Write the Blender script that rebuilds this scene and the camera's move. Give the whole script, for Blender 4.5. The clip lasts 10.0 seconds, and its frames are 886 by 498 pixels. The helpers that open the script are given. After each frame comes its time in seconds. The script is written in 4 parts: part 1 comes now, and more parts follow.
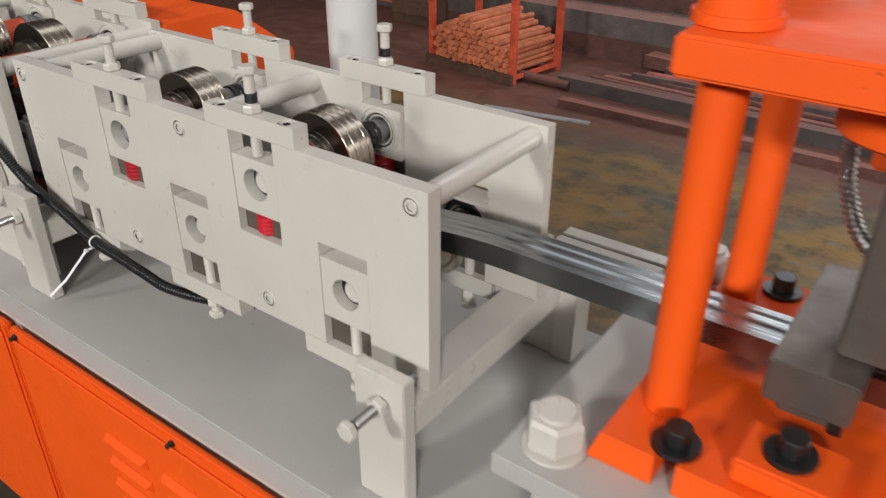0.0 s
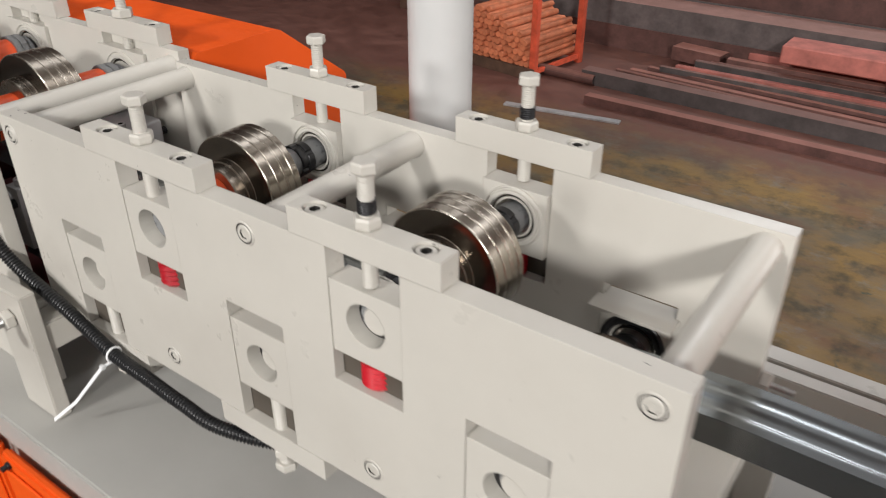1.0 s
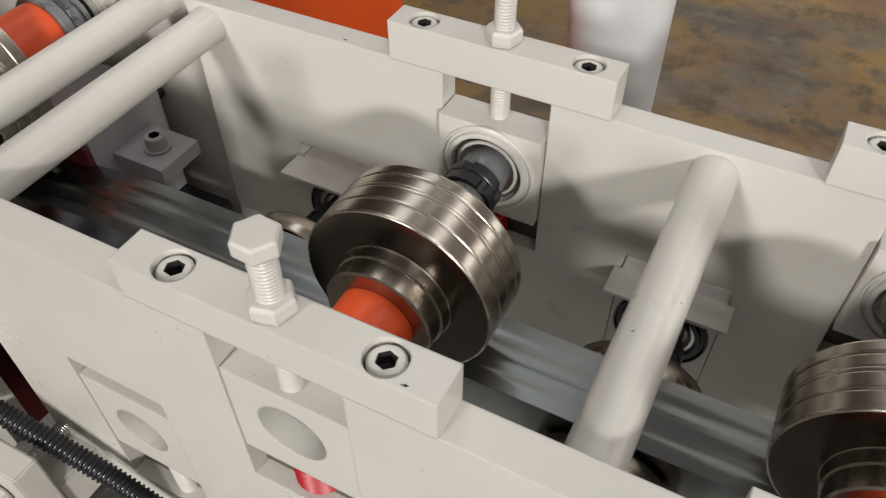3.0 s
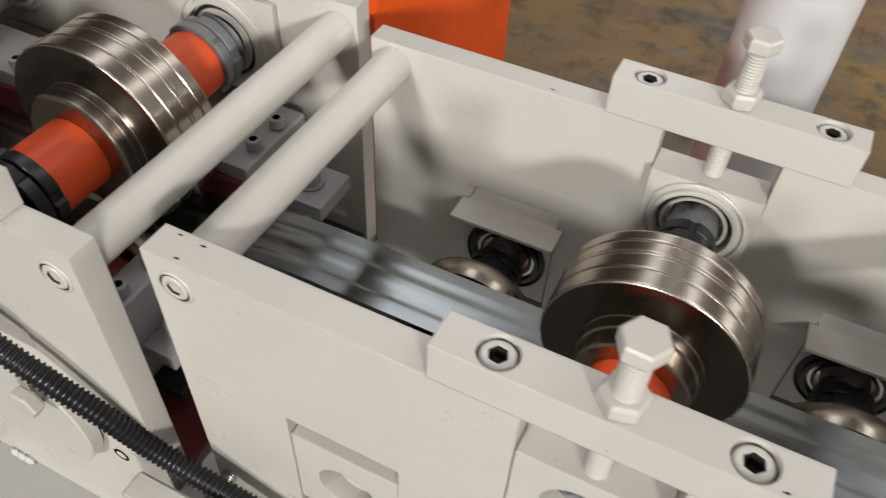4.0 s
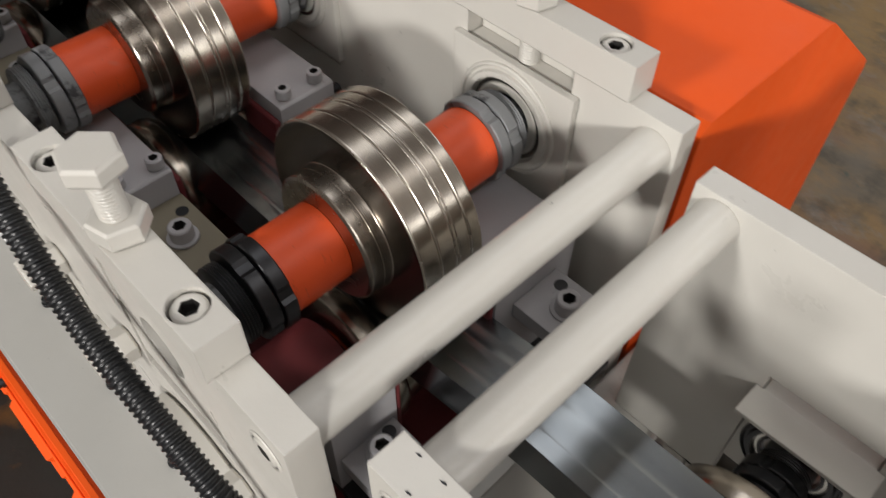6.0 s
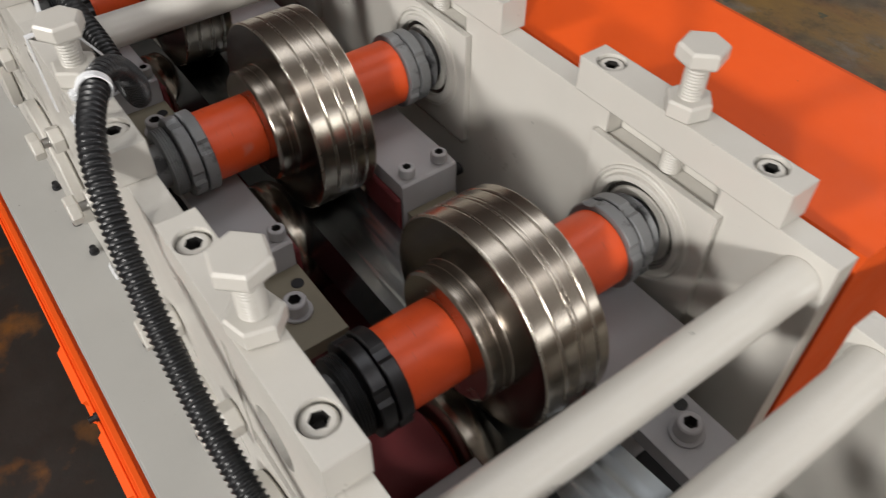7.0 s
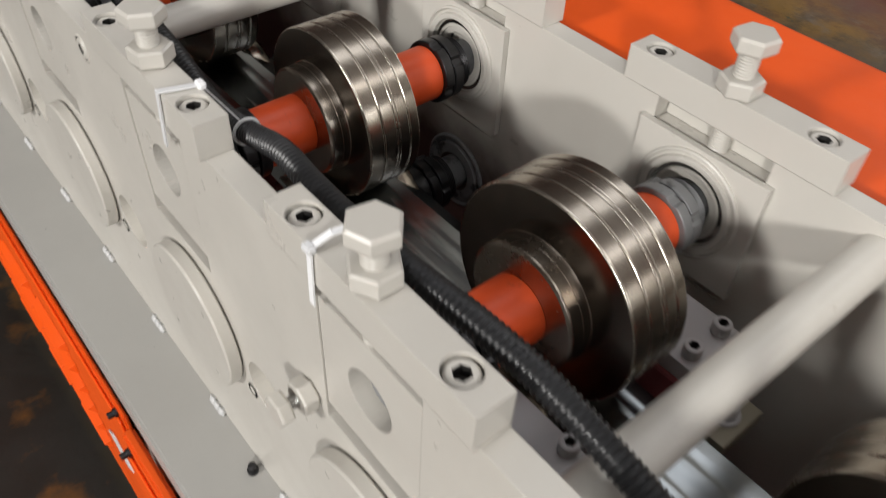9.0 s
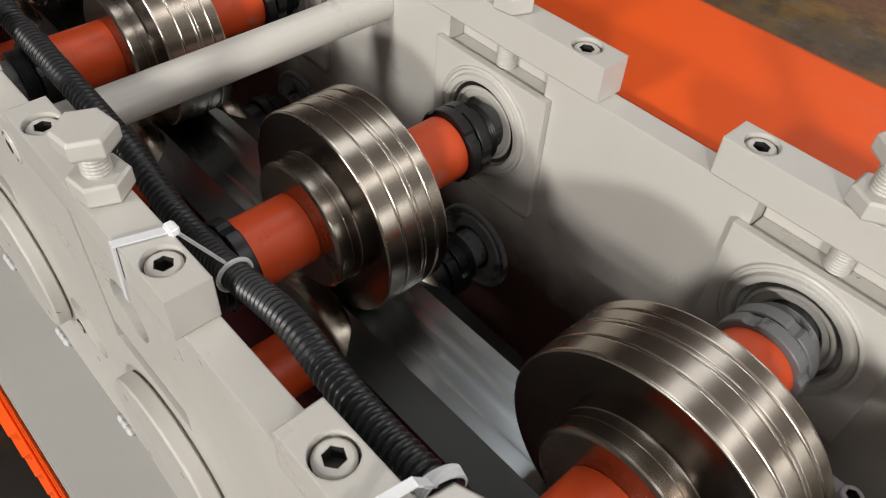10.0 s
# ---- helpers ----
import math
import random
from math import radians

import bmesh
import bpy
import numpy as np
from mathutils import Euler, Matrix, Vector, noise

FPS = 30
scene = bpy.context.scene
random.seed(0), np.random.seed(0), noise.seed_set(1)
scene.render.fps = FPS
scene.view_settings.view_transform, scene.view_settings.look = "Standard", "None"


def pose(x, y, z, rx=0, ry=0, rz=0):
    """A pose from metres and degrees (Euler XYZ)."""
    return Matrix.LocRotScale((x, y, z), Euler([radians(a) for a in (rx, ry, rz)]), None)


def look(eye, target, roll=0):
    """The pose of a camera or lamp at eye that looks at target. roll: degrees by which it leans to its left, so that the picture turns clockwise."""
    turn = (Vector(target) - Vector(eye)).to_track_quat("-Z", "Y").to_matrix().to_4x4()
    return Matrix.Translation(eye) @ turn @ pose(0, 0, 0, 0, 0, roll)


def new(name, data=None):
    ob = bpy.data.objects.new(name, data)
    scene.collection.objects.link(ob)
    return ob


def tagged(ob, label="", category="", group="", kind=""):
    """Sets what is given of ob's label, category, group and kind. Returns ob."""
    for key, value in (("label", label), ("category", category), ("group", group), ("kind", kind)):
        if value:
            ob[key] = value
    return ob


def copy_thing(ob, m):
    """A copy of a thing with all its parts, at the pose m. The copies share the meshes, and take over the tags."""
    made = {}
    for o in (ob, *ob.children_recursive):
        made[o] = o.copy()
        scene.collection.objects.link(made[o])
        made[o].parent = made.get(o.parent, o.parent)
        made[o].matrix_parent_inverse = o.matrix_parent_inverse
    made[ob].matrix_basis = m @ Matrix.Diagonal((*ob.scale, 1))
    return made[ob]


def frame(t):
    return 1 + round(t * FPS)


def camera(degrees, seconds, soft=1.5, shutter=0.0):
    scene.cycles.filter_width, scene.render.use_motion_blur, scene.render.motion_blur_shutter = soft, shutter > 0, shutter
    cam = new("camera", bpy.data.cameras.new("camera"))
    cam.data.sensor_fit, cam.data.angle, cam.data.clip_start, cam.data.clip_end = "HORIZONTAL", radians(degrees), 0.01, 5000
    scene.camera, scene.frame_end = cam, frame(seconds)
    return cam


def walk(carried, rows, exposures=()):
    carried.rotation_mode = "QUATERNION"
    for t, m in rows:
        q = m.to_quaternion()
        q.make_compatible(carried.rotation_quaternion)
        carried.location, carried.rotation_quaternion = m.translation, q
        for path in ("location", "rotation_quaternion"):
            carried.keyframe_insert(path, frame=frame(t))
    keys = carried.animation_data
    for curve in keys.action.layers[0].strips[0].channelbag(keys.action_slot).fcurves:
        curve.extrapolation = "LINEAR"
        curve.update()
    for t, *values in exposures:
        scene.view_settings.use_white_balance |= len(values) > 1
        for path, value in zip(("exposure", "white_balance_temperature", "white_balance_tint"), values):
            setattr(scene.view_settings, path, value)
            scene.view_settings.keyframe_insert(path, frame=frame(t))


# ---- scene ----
cam = camera(59.4, 10.0, soft=1.1, shutter=0.35)
PATH = [
    (0, (-0.044, 0.006, 1.716), (-1.073, 1.407, 0.728), 0.2),
    (0.5, (-0.223, 0.128, 1.703), (-1.281, 1.497, 0.7), -0.5),
    (1, (-0.398, 0.188, 1.698), (-1.394, 1.584, 0.669), 0.2),
    (1.5, (-0.63, 0.271, 1.679), (-1.475, 1.72, 0.59), 0.5),
    (2, (-0.787, 0.369, 1.664), (-1.53, 1.773, 0.449), 2.0),
    (3.3, (-0.916, 0.432, 1.666), (-1.524, 1.645, 0.197), -0.3),
    (3.5, (-0.957, 0.408, 1.67), (-1.528, 1.645, 0.206), 1.1),
    (4, (-1.046, 0.39, 1.684), (-1.602, 1.638, 0.224), 3.3),
    (4.5, (-1.1, 0.432, 1.676), (-1.668, 1.625, 0.174), 5.2),
    (5, (-1.15, 0.491, 1.662), (-1.76, 1.576, 0.096), 5.7),
    (5.5, (-1.172, 0.506, 1.658), (-1.872, 1.499, 0.069), 4.9),
    (5.7, (-1.179, 0.5, 1.669), (-1.969, 1.451, 0.097), 2.9),
    (6.8, (-1.22, 0.509, 1.698), (-2.295, 1.34, 0.23), 0.4),
    (7, (-1.239, 0.501, 1.699), (-2.33, 1.315, 0.234), 0.5),
    (7.2, (-1.281, 0.484, 1.701), (-2.368, 1.306, 0.237), 1.1),
    (7.5, (-1.388, 0.456, 1.711), (-2.471, 1.326, 0.273), 3.0),
    (8, (-1.517, 0.402, 1.694), (-2.697, 1.306, 0.355), 2.8),
    (8.5, (-1.623, 0.38, 1.685), (-2.769, 1.307, 0.333), 3.2),
    (9, (-1.778, 0.413, 1.681), (-2.847, 1.366, 0.285), 3.3),
    (9.5, (-1.889, 0.467, 1.671), (-2.889, 1.461, 0.253), 3.6),
    (10, (-1.934, 0.485, 1.666), (-2.909, 1.472, 0.225), 4.1),
]
walk(cam, [(t, look(eye, target, roll)) for t, eye, target, roll in PATH], [(0, -0.18), (0.5, -0.07), (1.0, 0.0), (10, 0.0)])

# ---- world, light, exposure ----
world = bpy.data.worlds.new("world")
scene.world = world
world.use_nodes = True
wn = world.node_tree.nodes
sky = wn.new("ShaderNodeTexSky")
sky.sky_type = "NISHITA"
sky.sun_disc = False
sky.sun_elevation, sky.sun_rotation = radians(50), radians(60)
world.node_tree.links.new(sky.outputs[0], wn["Background"].inputs[0])
wn["Background"].inputs[1].default_value = 0.1


def daylight(name, eye, target, w, h, watts, colour=(1.0, 0.975, 0.94)):
    """The sky's light that comes through one opening of the hall."""
    data = bpy.data.lights.new(name, "AREA")
    data.shape, data.size, data.size_y, data.energy, data.color = "RECTANGLE", w, h, watts, colour
    ob = new(name, data)
    ob.matrix_world = look(eye, target)
    return ob


HALL = (-13.0, 9.0, -6.0, 10.0, 6.5)
daylight("gate_daylight", (8.9, 6.5, 2.8), (-1.5, 1.5, 1.4), 6.0, 4.6, 370)
daylight("window_daylight_1", (3.8, -5.9, 4.35), (-1.2, 0.7, 1.3), 1.0, 0.7, 610)
# unseen second window, added to fill the shadow on stand two's rear plate
daylight("fill_daylight_2", (-2.4, -5.9, 4.35), (-2.2, 0.7, 1.3), 1.0, 0.7, 335)
daylight("rooflight_daylight_1", (1.6, 3.0, 6.42), (1.6, 3.0, 0), 1.2, 12.0, 115, (1.0, 0.98, 0.95))
daylight("rooflight_daylight_2", (-3.0, 3.0, 6.42), (-3.0, 3.0, 0), 1.4, 8.0, 75, (1.0, 0.98, 0.95))
daylight("clerestory_daylight", (-1.6, 9.9, 5.85), (-1.0, 0.8, 1.2), 3.4, 0.45, 105, (0.97, 0.985, 1.0))

# ---- materials ----


def material(name):
    m = bpy.data.materials.new(name)
    m.use_nodes = True
    nt = m.node_tree
    b = nt.nodes["Principled BSDF"]
    return m, nt, b


def node(nt, kind, **values):
    n = nt.nodes.new(kind)
    for k, v in values.items():
        n.inputs[k.replace("_", " ")].default_value = v
    return n


def coords(nt, scale=(1, 1, 1), source="Object"):
    c = nt.nodes.new("ShaderNodeTexCoord")
    mp = nt.nodes.new("ShaderNodeMapping")
    mp.inputs["Scale"].default_value = scale
    nt.links.new(c.outputs[source], mp.inputs[0])
    return mp.outputs[0]


def ramp(nt, fac, stops):
    r = nt.nodes.new("ShaderNodeValToRGB")
    while len(r.color_ramp.elements) < len(stops):
        r.color_ramp.elements.new(0.5)
    for e, (p, c) in zip(r.color_ramp.elements, stops):
        e.position, e.color = p, (*c, 1)
    nt.links.new(fac, r.inputs[0])
    return r.outputs[0]


def noise_tex(nt, vec, scale, detail=6.0, rough=0.6):
    n = node(nt, "ShaderNodeTexNoise", Scale=scale, Detail=detail, Roughness=rough)
    nt.links.new(vec, n.inputs["Vector"])
    return n.outputs["Fac"]


def mix(nt, a, b, fac):
    m = nt.nodes.new("ShaderNodeMix")
    m.data_type = "RGBA"
    for socket, v in ((m.inputs[6], a), (m.inputs[7], b), (m.inputs[0], fac)):
        if hasattr(v, "is_output"):
            nt.links.new(v, socket)
        else:
            socket.default_value = v if isinstance(v, float) else (*v, 1)
    return m.outputs[2]


def bump(nt, b, height, strength, distance, edge=0.0):
    bp = node(nt, "ShaderNodeBump", Strength=strength, Distance=distance)
    nt.links.new(height, bp.inputs["Height"])
    if edge:
        bv = nt.nodes.new("ShaderNodeBevel")
        bv.samples = 4
        bv.inputs["Radius"].default_value = edge
        nt.links.new(bv.outputs[0], bp.inputs["Normal"])
    nt.links.new(bp.outputs[0], b.inputs["Normal"])


def paint(name, base, dark, rough=0.38, edge=0.0014, chips=0.66, bare_or_shade=None):
    """Sprayed enamel: faint clouding, orange peel, a few stains. The last argument paints shade low down towards the
    feed end.
    """
    m, nt, b = material(name)
    v = coords(nt)
    cloud = ramp(nt, noise_tex(nt, v, 9.0), [(0.3, [c * 0.93 for c in base]), (0.7, base)])
    stain = ramp(nt, noise_tex(nt, v, 38.0, 8.0, 0.7), [(chips, (0, 0, 0)), (chips + 0.09, (1, 1, 1))])
    speck = ramp(nt, noise_tex(nt, v, 95.0, 3.0, 0.6), [(0.75, (0, 0, 0)), (0.765, (0.75, 0.75, 0.75))])
    dull = ramp(nt, noise_tex(nt, v, 4.5, 7.0, 0.6), [(0.52, (0, 0, 0)), (0.72, (0.35, 0.35, 0.35))])
    worn = mix(nt, mix(nt, cloud, dark, stain), dark, dull)
    colour = mix(nt, worn, [c * 0.25 for c in dark], speck)
    # shade painted into the colour low on the plate, tinted like red primer
    if bare_or_shade:
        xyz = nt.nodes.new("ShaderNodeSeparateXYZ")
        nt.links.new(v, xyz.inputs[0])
        shade_edge = nt.nodes.new("ShaderNodeMath")
        shade_edge.operation = "MULTIPLY_ADD"
        nt.links.new(noise_tex(nt, v, 11.0, 4.0, 0.6), shade_edge.inputs[0])
        shade_edge.inputs[1].default_value = 0.10
        nt.links.new(xyz.outputs["Z"], shade_edge.inputs[2])
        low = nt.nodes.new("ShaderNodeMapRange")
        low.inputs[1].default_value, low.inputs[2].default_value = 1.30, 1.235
        nt.links.new(shade_edge.outputs[0], low.inputs[0])
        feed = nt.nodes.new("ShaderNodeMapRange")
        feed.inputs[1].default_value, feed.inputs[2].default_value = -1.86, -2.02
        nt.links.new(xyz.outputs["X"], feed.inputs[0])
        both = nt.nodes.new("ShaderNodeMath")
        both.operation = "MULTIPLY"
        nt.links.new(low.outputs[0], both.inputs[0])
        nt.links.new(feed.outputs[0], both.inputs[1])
        colour = mix(nt, colour, bare_or_shade, both.outputs[0])
    nt.links.new(colour, b.inputs["Base Color"])
    nt.links.new(ramp(nt, noise_tex(nt, v, 22.0), [(0.3, [rough * 0.85] * 3), (0.7, [rough * 1.25] * 3)]), b.inputs["Roughness"])
    bump(nt, b, noise_tex(nt, v, 420.0, 3.0), 0.12, 0.0006, edge)
    return m


GREY = paint("grey_machine_paint", (0.54, 0.52, 0.475), (0.36, 0.335, 0.30), rough=0.31, chips=0.70)
# rear plate grey with the front plate's shadow painted into its lower part
SHADED_GREY = paint("grey_paint_shaded_low", (0.54, 0.52, 0.475), (0.36, 0.335, 0.30), rough=0.31, chips=0.70, bare_or_shade=(0.06, 0.034, 0.03))
TABLE = paint("grey_table_paint", (0.40, 0.395, 0.375), (0.29, 0.28, 0.26), rough=0.42, chips=0.68)
ORANGE = paint("orange_paint", (0.80, 0.094, 0.006), (0.60, 0.07, 0.008), rough=0.52, chips=0.74)
ORANGE_DULL = paint("orange_shaft_paint", (0.84, 0.098, 0.020), (0.55, 0.07, 0.02), rough=0.40, edge=0.0008, chips=0.64)


def overspray(m, grey):
    """Grey spray drifted over one side of a painted part, another side on each."""
    nt = m.node_tree
    b = nt.nodes["Principled BSDF"]
    under = b.inputs["Base Color"].links[0].from_socket
    info = nt.nodes.new("ShaderNodeObjectInfo")
    move = nt.nodes.new("ShaderNodeVectorMath")
    move.operation = "MULTIPLY_ADD"
    nt.links.new(info.outputs["Random"], move.inputs[0])
    move.inputs[1].default_value = (7.0, 3.0, 5.0)
    nt.links.new(coords(nt), move.inputs[2])
    drift = ramp(nt, noise_tex(nt, move.outputs[0], 21.0, 3.0, 0.5), [(0.65, (0, 0, 0)), (0.79, (0.7, 0.7, 0.7))])
    scuff = ramp(nt, noise_tex(nt, coords(nt, (1, 6, 1)), 60.0, 5.0, 0.7), [(0.62, (0, 0, 0)), (0.72, (0.5, 0.5, 0.5))])
    nt.links.new(mix(nt, mix(nt, under, grey, drift), (0.30, 0.045, 0.02), scuff), b.inputs["Base Color"])


overspray(ORANGE_DULL, (0.42, 0.40, 0.38))
ORANGE.node_tree.nodes["Principled BSDF"].inputs["Specular IOR Level"].default_value = 0.28
PRIMER = paint("dark_red_primer", (0.16, 0.022, 0.025), (0.05, 0.012, 0.012), rough=0.62)
PALE = paint("pale_pole_paint", (0.54, 0.545, 0.545), (0.45, 0.45, 0.44), rough=0.4)
# dark brown that paints the shade inside stand one's slots
SLOT_SHADE = paint("brown_slot_shade", (0.085, 0.072, 0.058), (0.04, 0.034, 0.028), rough=0.45)
OLIVE = paint("oily_olive_paint", (0.20, 0.175, 0.125), (0.10, 0.085, 0.06), rough=0.42)
BRACKET = paint("lilac_grey_paint", (0.40, 0.39, 0.40), (0.22, 0.21, 0.21), rough=0.5)


def steel(name, base, rough, scratch=0.25, turned=False, along=None, metal=1.0, edge=0.0006):
    m, nt, b = material(name)
    b.inputs["Metallic"].default_value = metal
    if turned:
        c = nt.nodes.new("ShaderNodeTexCoord")
        s = nt.nodes.new("ShaderNodeSeparateXYZ")
        nt.links.new(c.outputs["Object"], s.inputs[0])
        cb = nt.nodes.new("ShaderNodeCombineXYZ")
        cb.inputs[0].default_value = cb.inputs[1].default_value = 0
        sq = [nt.nodes.new("ShaderNodeMath") for _ in range(3)]
        sq[0].operation = sq[1].operation = "MULTIPLY"
        sq[2].operation = "ADD"
        for k, o in ((0, "X"), (1, "Z")):
            nt.links.new(s.outputs[o], sq[k].inputs[0])
            nt.links.new(s.outputs[o], sq[k].inputs[1])
            nt.links.new(sq[k].outputs[0], sq[2].inputs[k])
        root = nt.nodes.new("ShaderNodeMath")
        root.operation = "SQRT"
        nt.links.new(sq[2].outputs[0], root.inputs[0])
        nt.links.new(root.outputs[0], cb.inputs[0])
        nt.links.new(s.outputs["Y"], cb.inputs[1])
        fine = noise_tex(nt, cb.outputs[0], 900.0, 4.0, 0.7)
        v = c.outputs["Object"]
    else:
        v = coords(nt)
        fine = noise_tex(nt, coords(nt, along or (1, 1, 1)), 260.0, 5.0, 0.65)
    patch = noise_tex(nt, v, 26.0, 6.0, 0.65)
    nt.links.new(ramp(nt, patch, [(0.25, [c * 0.72 for c in base]), (0.72, base)]), b.inputs["Base Color"])
    r = nt.nodes.new("ShaderNodeMix")
    r.data_type = "FLOAT"
    nt.links.new(patch, r.inputs[0])
    r.inputs[2].default_value, r.inputs[3].default_value = rough * 1.3, rough * 0.75
    nt.links.new(r.outputs[0], b.inputs["Roughness"])
    bump(nt, b, fine, scratch, 0.0003, edge)
    return m


ROLL = steel("turned_roll_steel", (0.44, 0.392, 0.330), 0.24, 0.06, turned=True)
HUB = steel("polished_hub_steel", (0.44, 0.392, 0.335), 0.25, 0.05, turned=True)
# dark reflections on the rolls' side faces, put into the steel colour
DARKFACE = steel("side_face_dark_reflection", (0.18, 0.155, 0.132), 0.22, 0.06, turned=True)
STRIP, snt, sb = material("galvanised_strip")
sb.inputs["Metallic"].default_value = 1.0
drawn = noise_tex(snt, coords(snt, (0.02, 1, 1)), 160.0, 3.0, 0.5)
clouds = noise_tex(snt, coords(snt, (0.35, 1, 1)), 24.0, 4.0, 0.55)
snt.links.new(ramp(snt, clouds, [(0.3, (0.215, 0.232, 0.244)), (0.7, (0.27, 0.287, 0.292))]), sb.inputs["Base Color"])
snt.links.new(ramp(snt, clouds, [(0.3, [0.28] * 3), (0.7, [0.20] * 3)]), sb.inputs["Roughness"])
bump(snt, sb, drawn, 0.012, 0.0001)
ZINC = steel("zinc_plated_steel", (0.56, 0.56, 0.55), 0.33, 0.3)
GUNMETAL = steel("blackened_steel", (0.055, 0.055, 0.058), 0.36, 0.3, metal=0.8)
NUTGREY = paint("worn_ring_nut_paint", (0.215, 0.22, 0.225), (0.04, 0.04, 0.043), rough=0.40, edge=0.0008, chips=0.54)
DIE = steel("brown_die_steel", (0.16, 0.138, 0.12), 0.40, 0.4, metal=0.6)
# glints along the groove edges, painted as a brighter steel
EDGE = steel("turned_edge_glint", (0.62, 0.57, 0.49), 0.26, 0.1, turned=True)
BEARING = steel("bright_bearing_steel", (0.60, 0.58, 0.54), 0.22, 0.1, turned=True)


def plain(name, base, rough, scale=60.0, amount=0.2, distance=0.0006, vary=0.25, metal=0.0):
    m, nt, b = material(name)
    v = coords(nt)
    info = nt.nodes.new("ShaderNodeObjectInfo")
    n = noise_tex(nt, v, scale)
    c = ramp(nt, n, [(0.25, [k * (1 - vary) for k in base]), (0.75, [min(1, k * (1 + vary)) for k in base])])
    hsv = nt.nodes.new("ShaderNodeHueSaturation")
    val = nt.nodes.new("ShaderNodeMapRange")
    val.inputs[3].default_value, val.inputs[4].default_value = 0.8, 1.2
    nt.links.new(info.outputs["Random"], val.inputs[0])
    nt.links.new(val.outputs[0], hsv.inputs["Value"])
    nt.links.new(c, hsv.inputs["Color"])
    nt.links.new(hsv.outputs[0], b.inputs["Base Color"])
    b.inputs["Roughness"].default_value, b.inputs["Metallic"].default_value = rough, metal
    bump(nt, b, n, amount, distance)
    return m


RUBBER = plain("black_plastic_conduit", (0.011, 0.0115, 0.013), 0.36)
SPRING = plain("red_polyurethane", (0.42, 0.008, 0.018), 0.4, vary=0.1)
NYLON = plain("white_nylon", (0.72, 0.73, 0.74), 0.4, vary=0.05)
PINK = plain("faded_red_steel", (0.48, 0.16, 0.13), 0.6, 9.0, 0.3, 0.002, 0.35)
ROD_END = plain("orange_lit_rod", (0.50, 0.16, 0.075), 0.65, 12.0, 0.3, 0.002, 0.4)
CAGE_RED = plain("worn_red_cage_paint", (0.55, 0.085, 0.04), 0.5, 14.0, 0.3, 0.002, 0.4)
WALL_PAINT = plain("dusty_hall_wall", (0.20, 0.13, 0.12), 0.85, 1.3, 0.3, 0.01, 0.3)
CEILING_PAINT = plain("hall_roof_sheet", (0.34, 0.33, 0.32), 0.7, 1.5, 0.2, 0.01, 0.2)
PALE_BAR = plain("pale_zinc_bar", (0.45, 0.46, 0.47), 0.45, 20.0, metal=0.3)
TIMBER = plain("dark_timber", (0.10, 0.055, 0.035), 0.7, 15.0, 0.4, 0.003, 0.4)


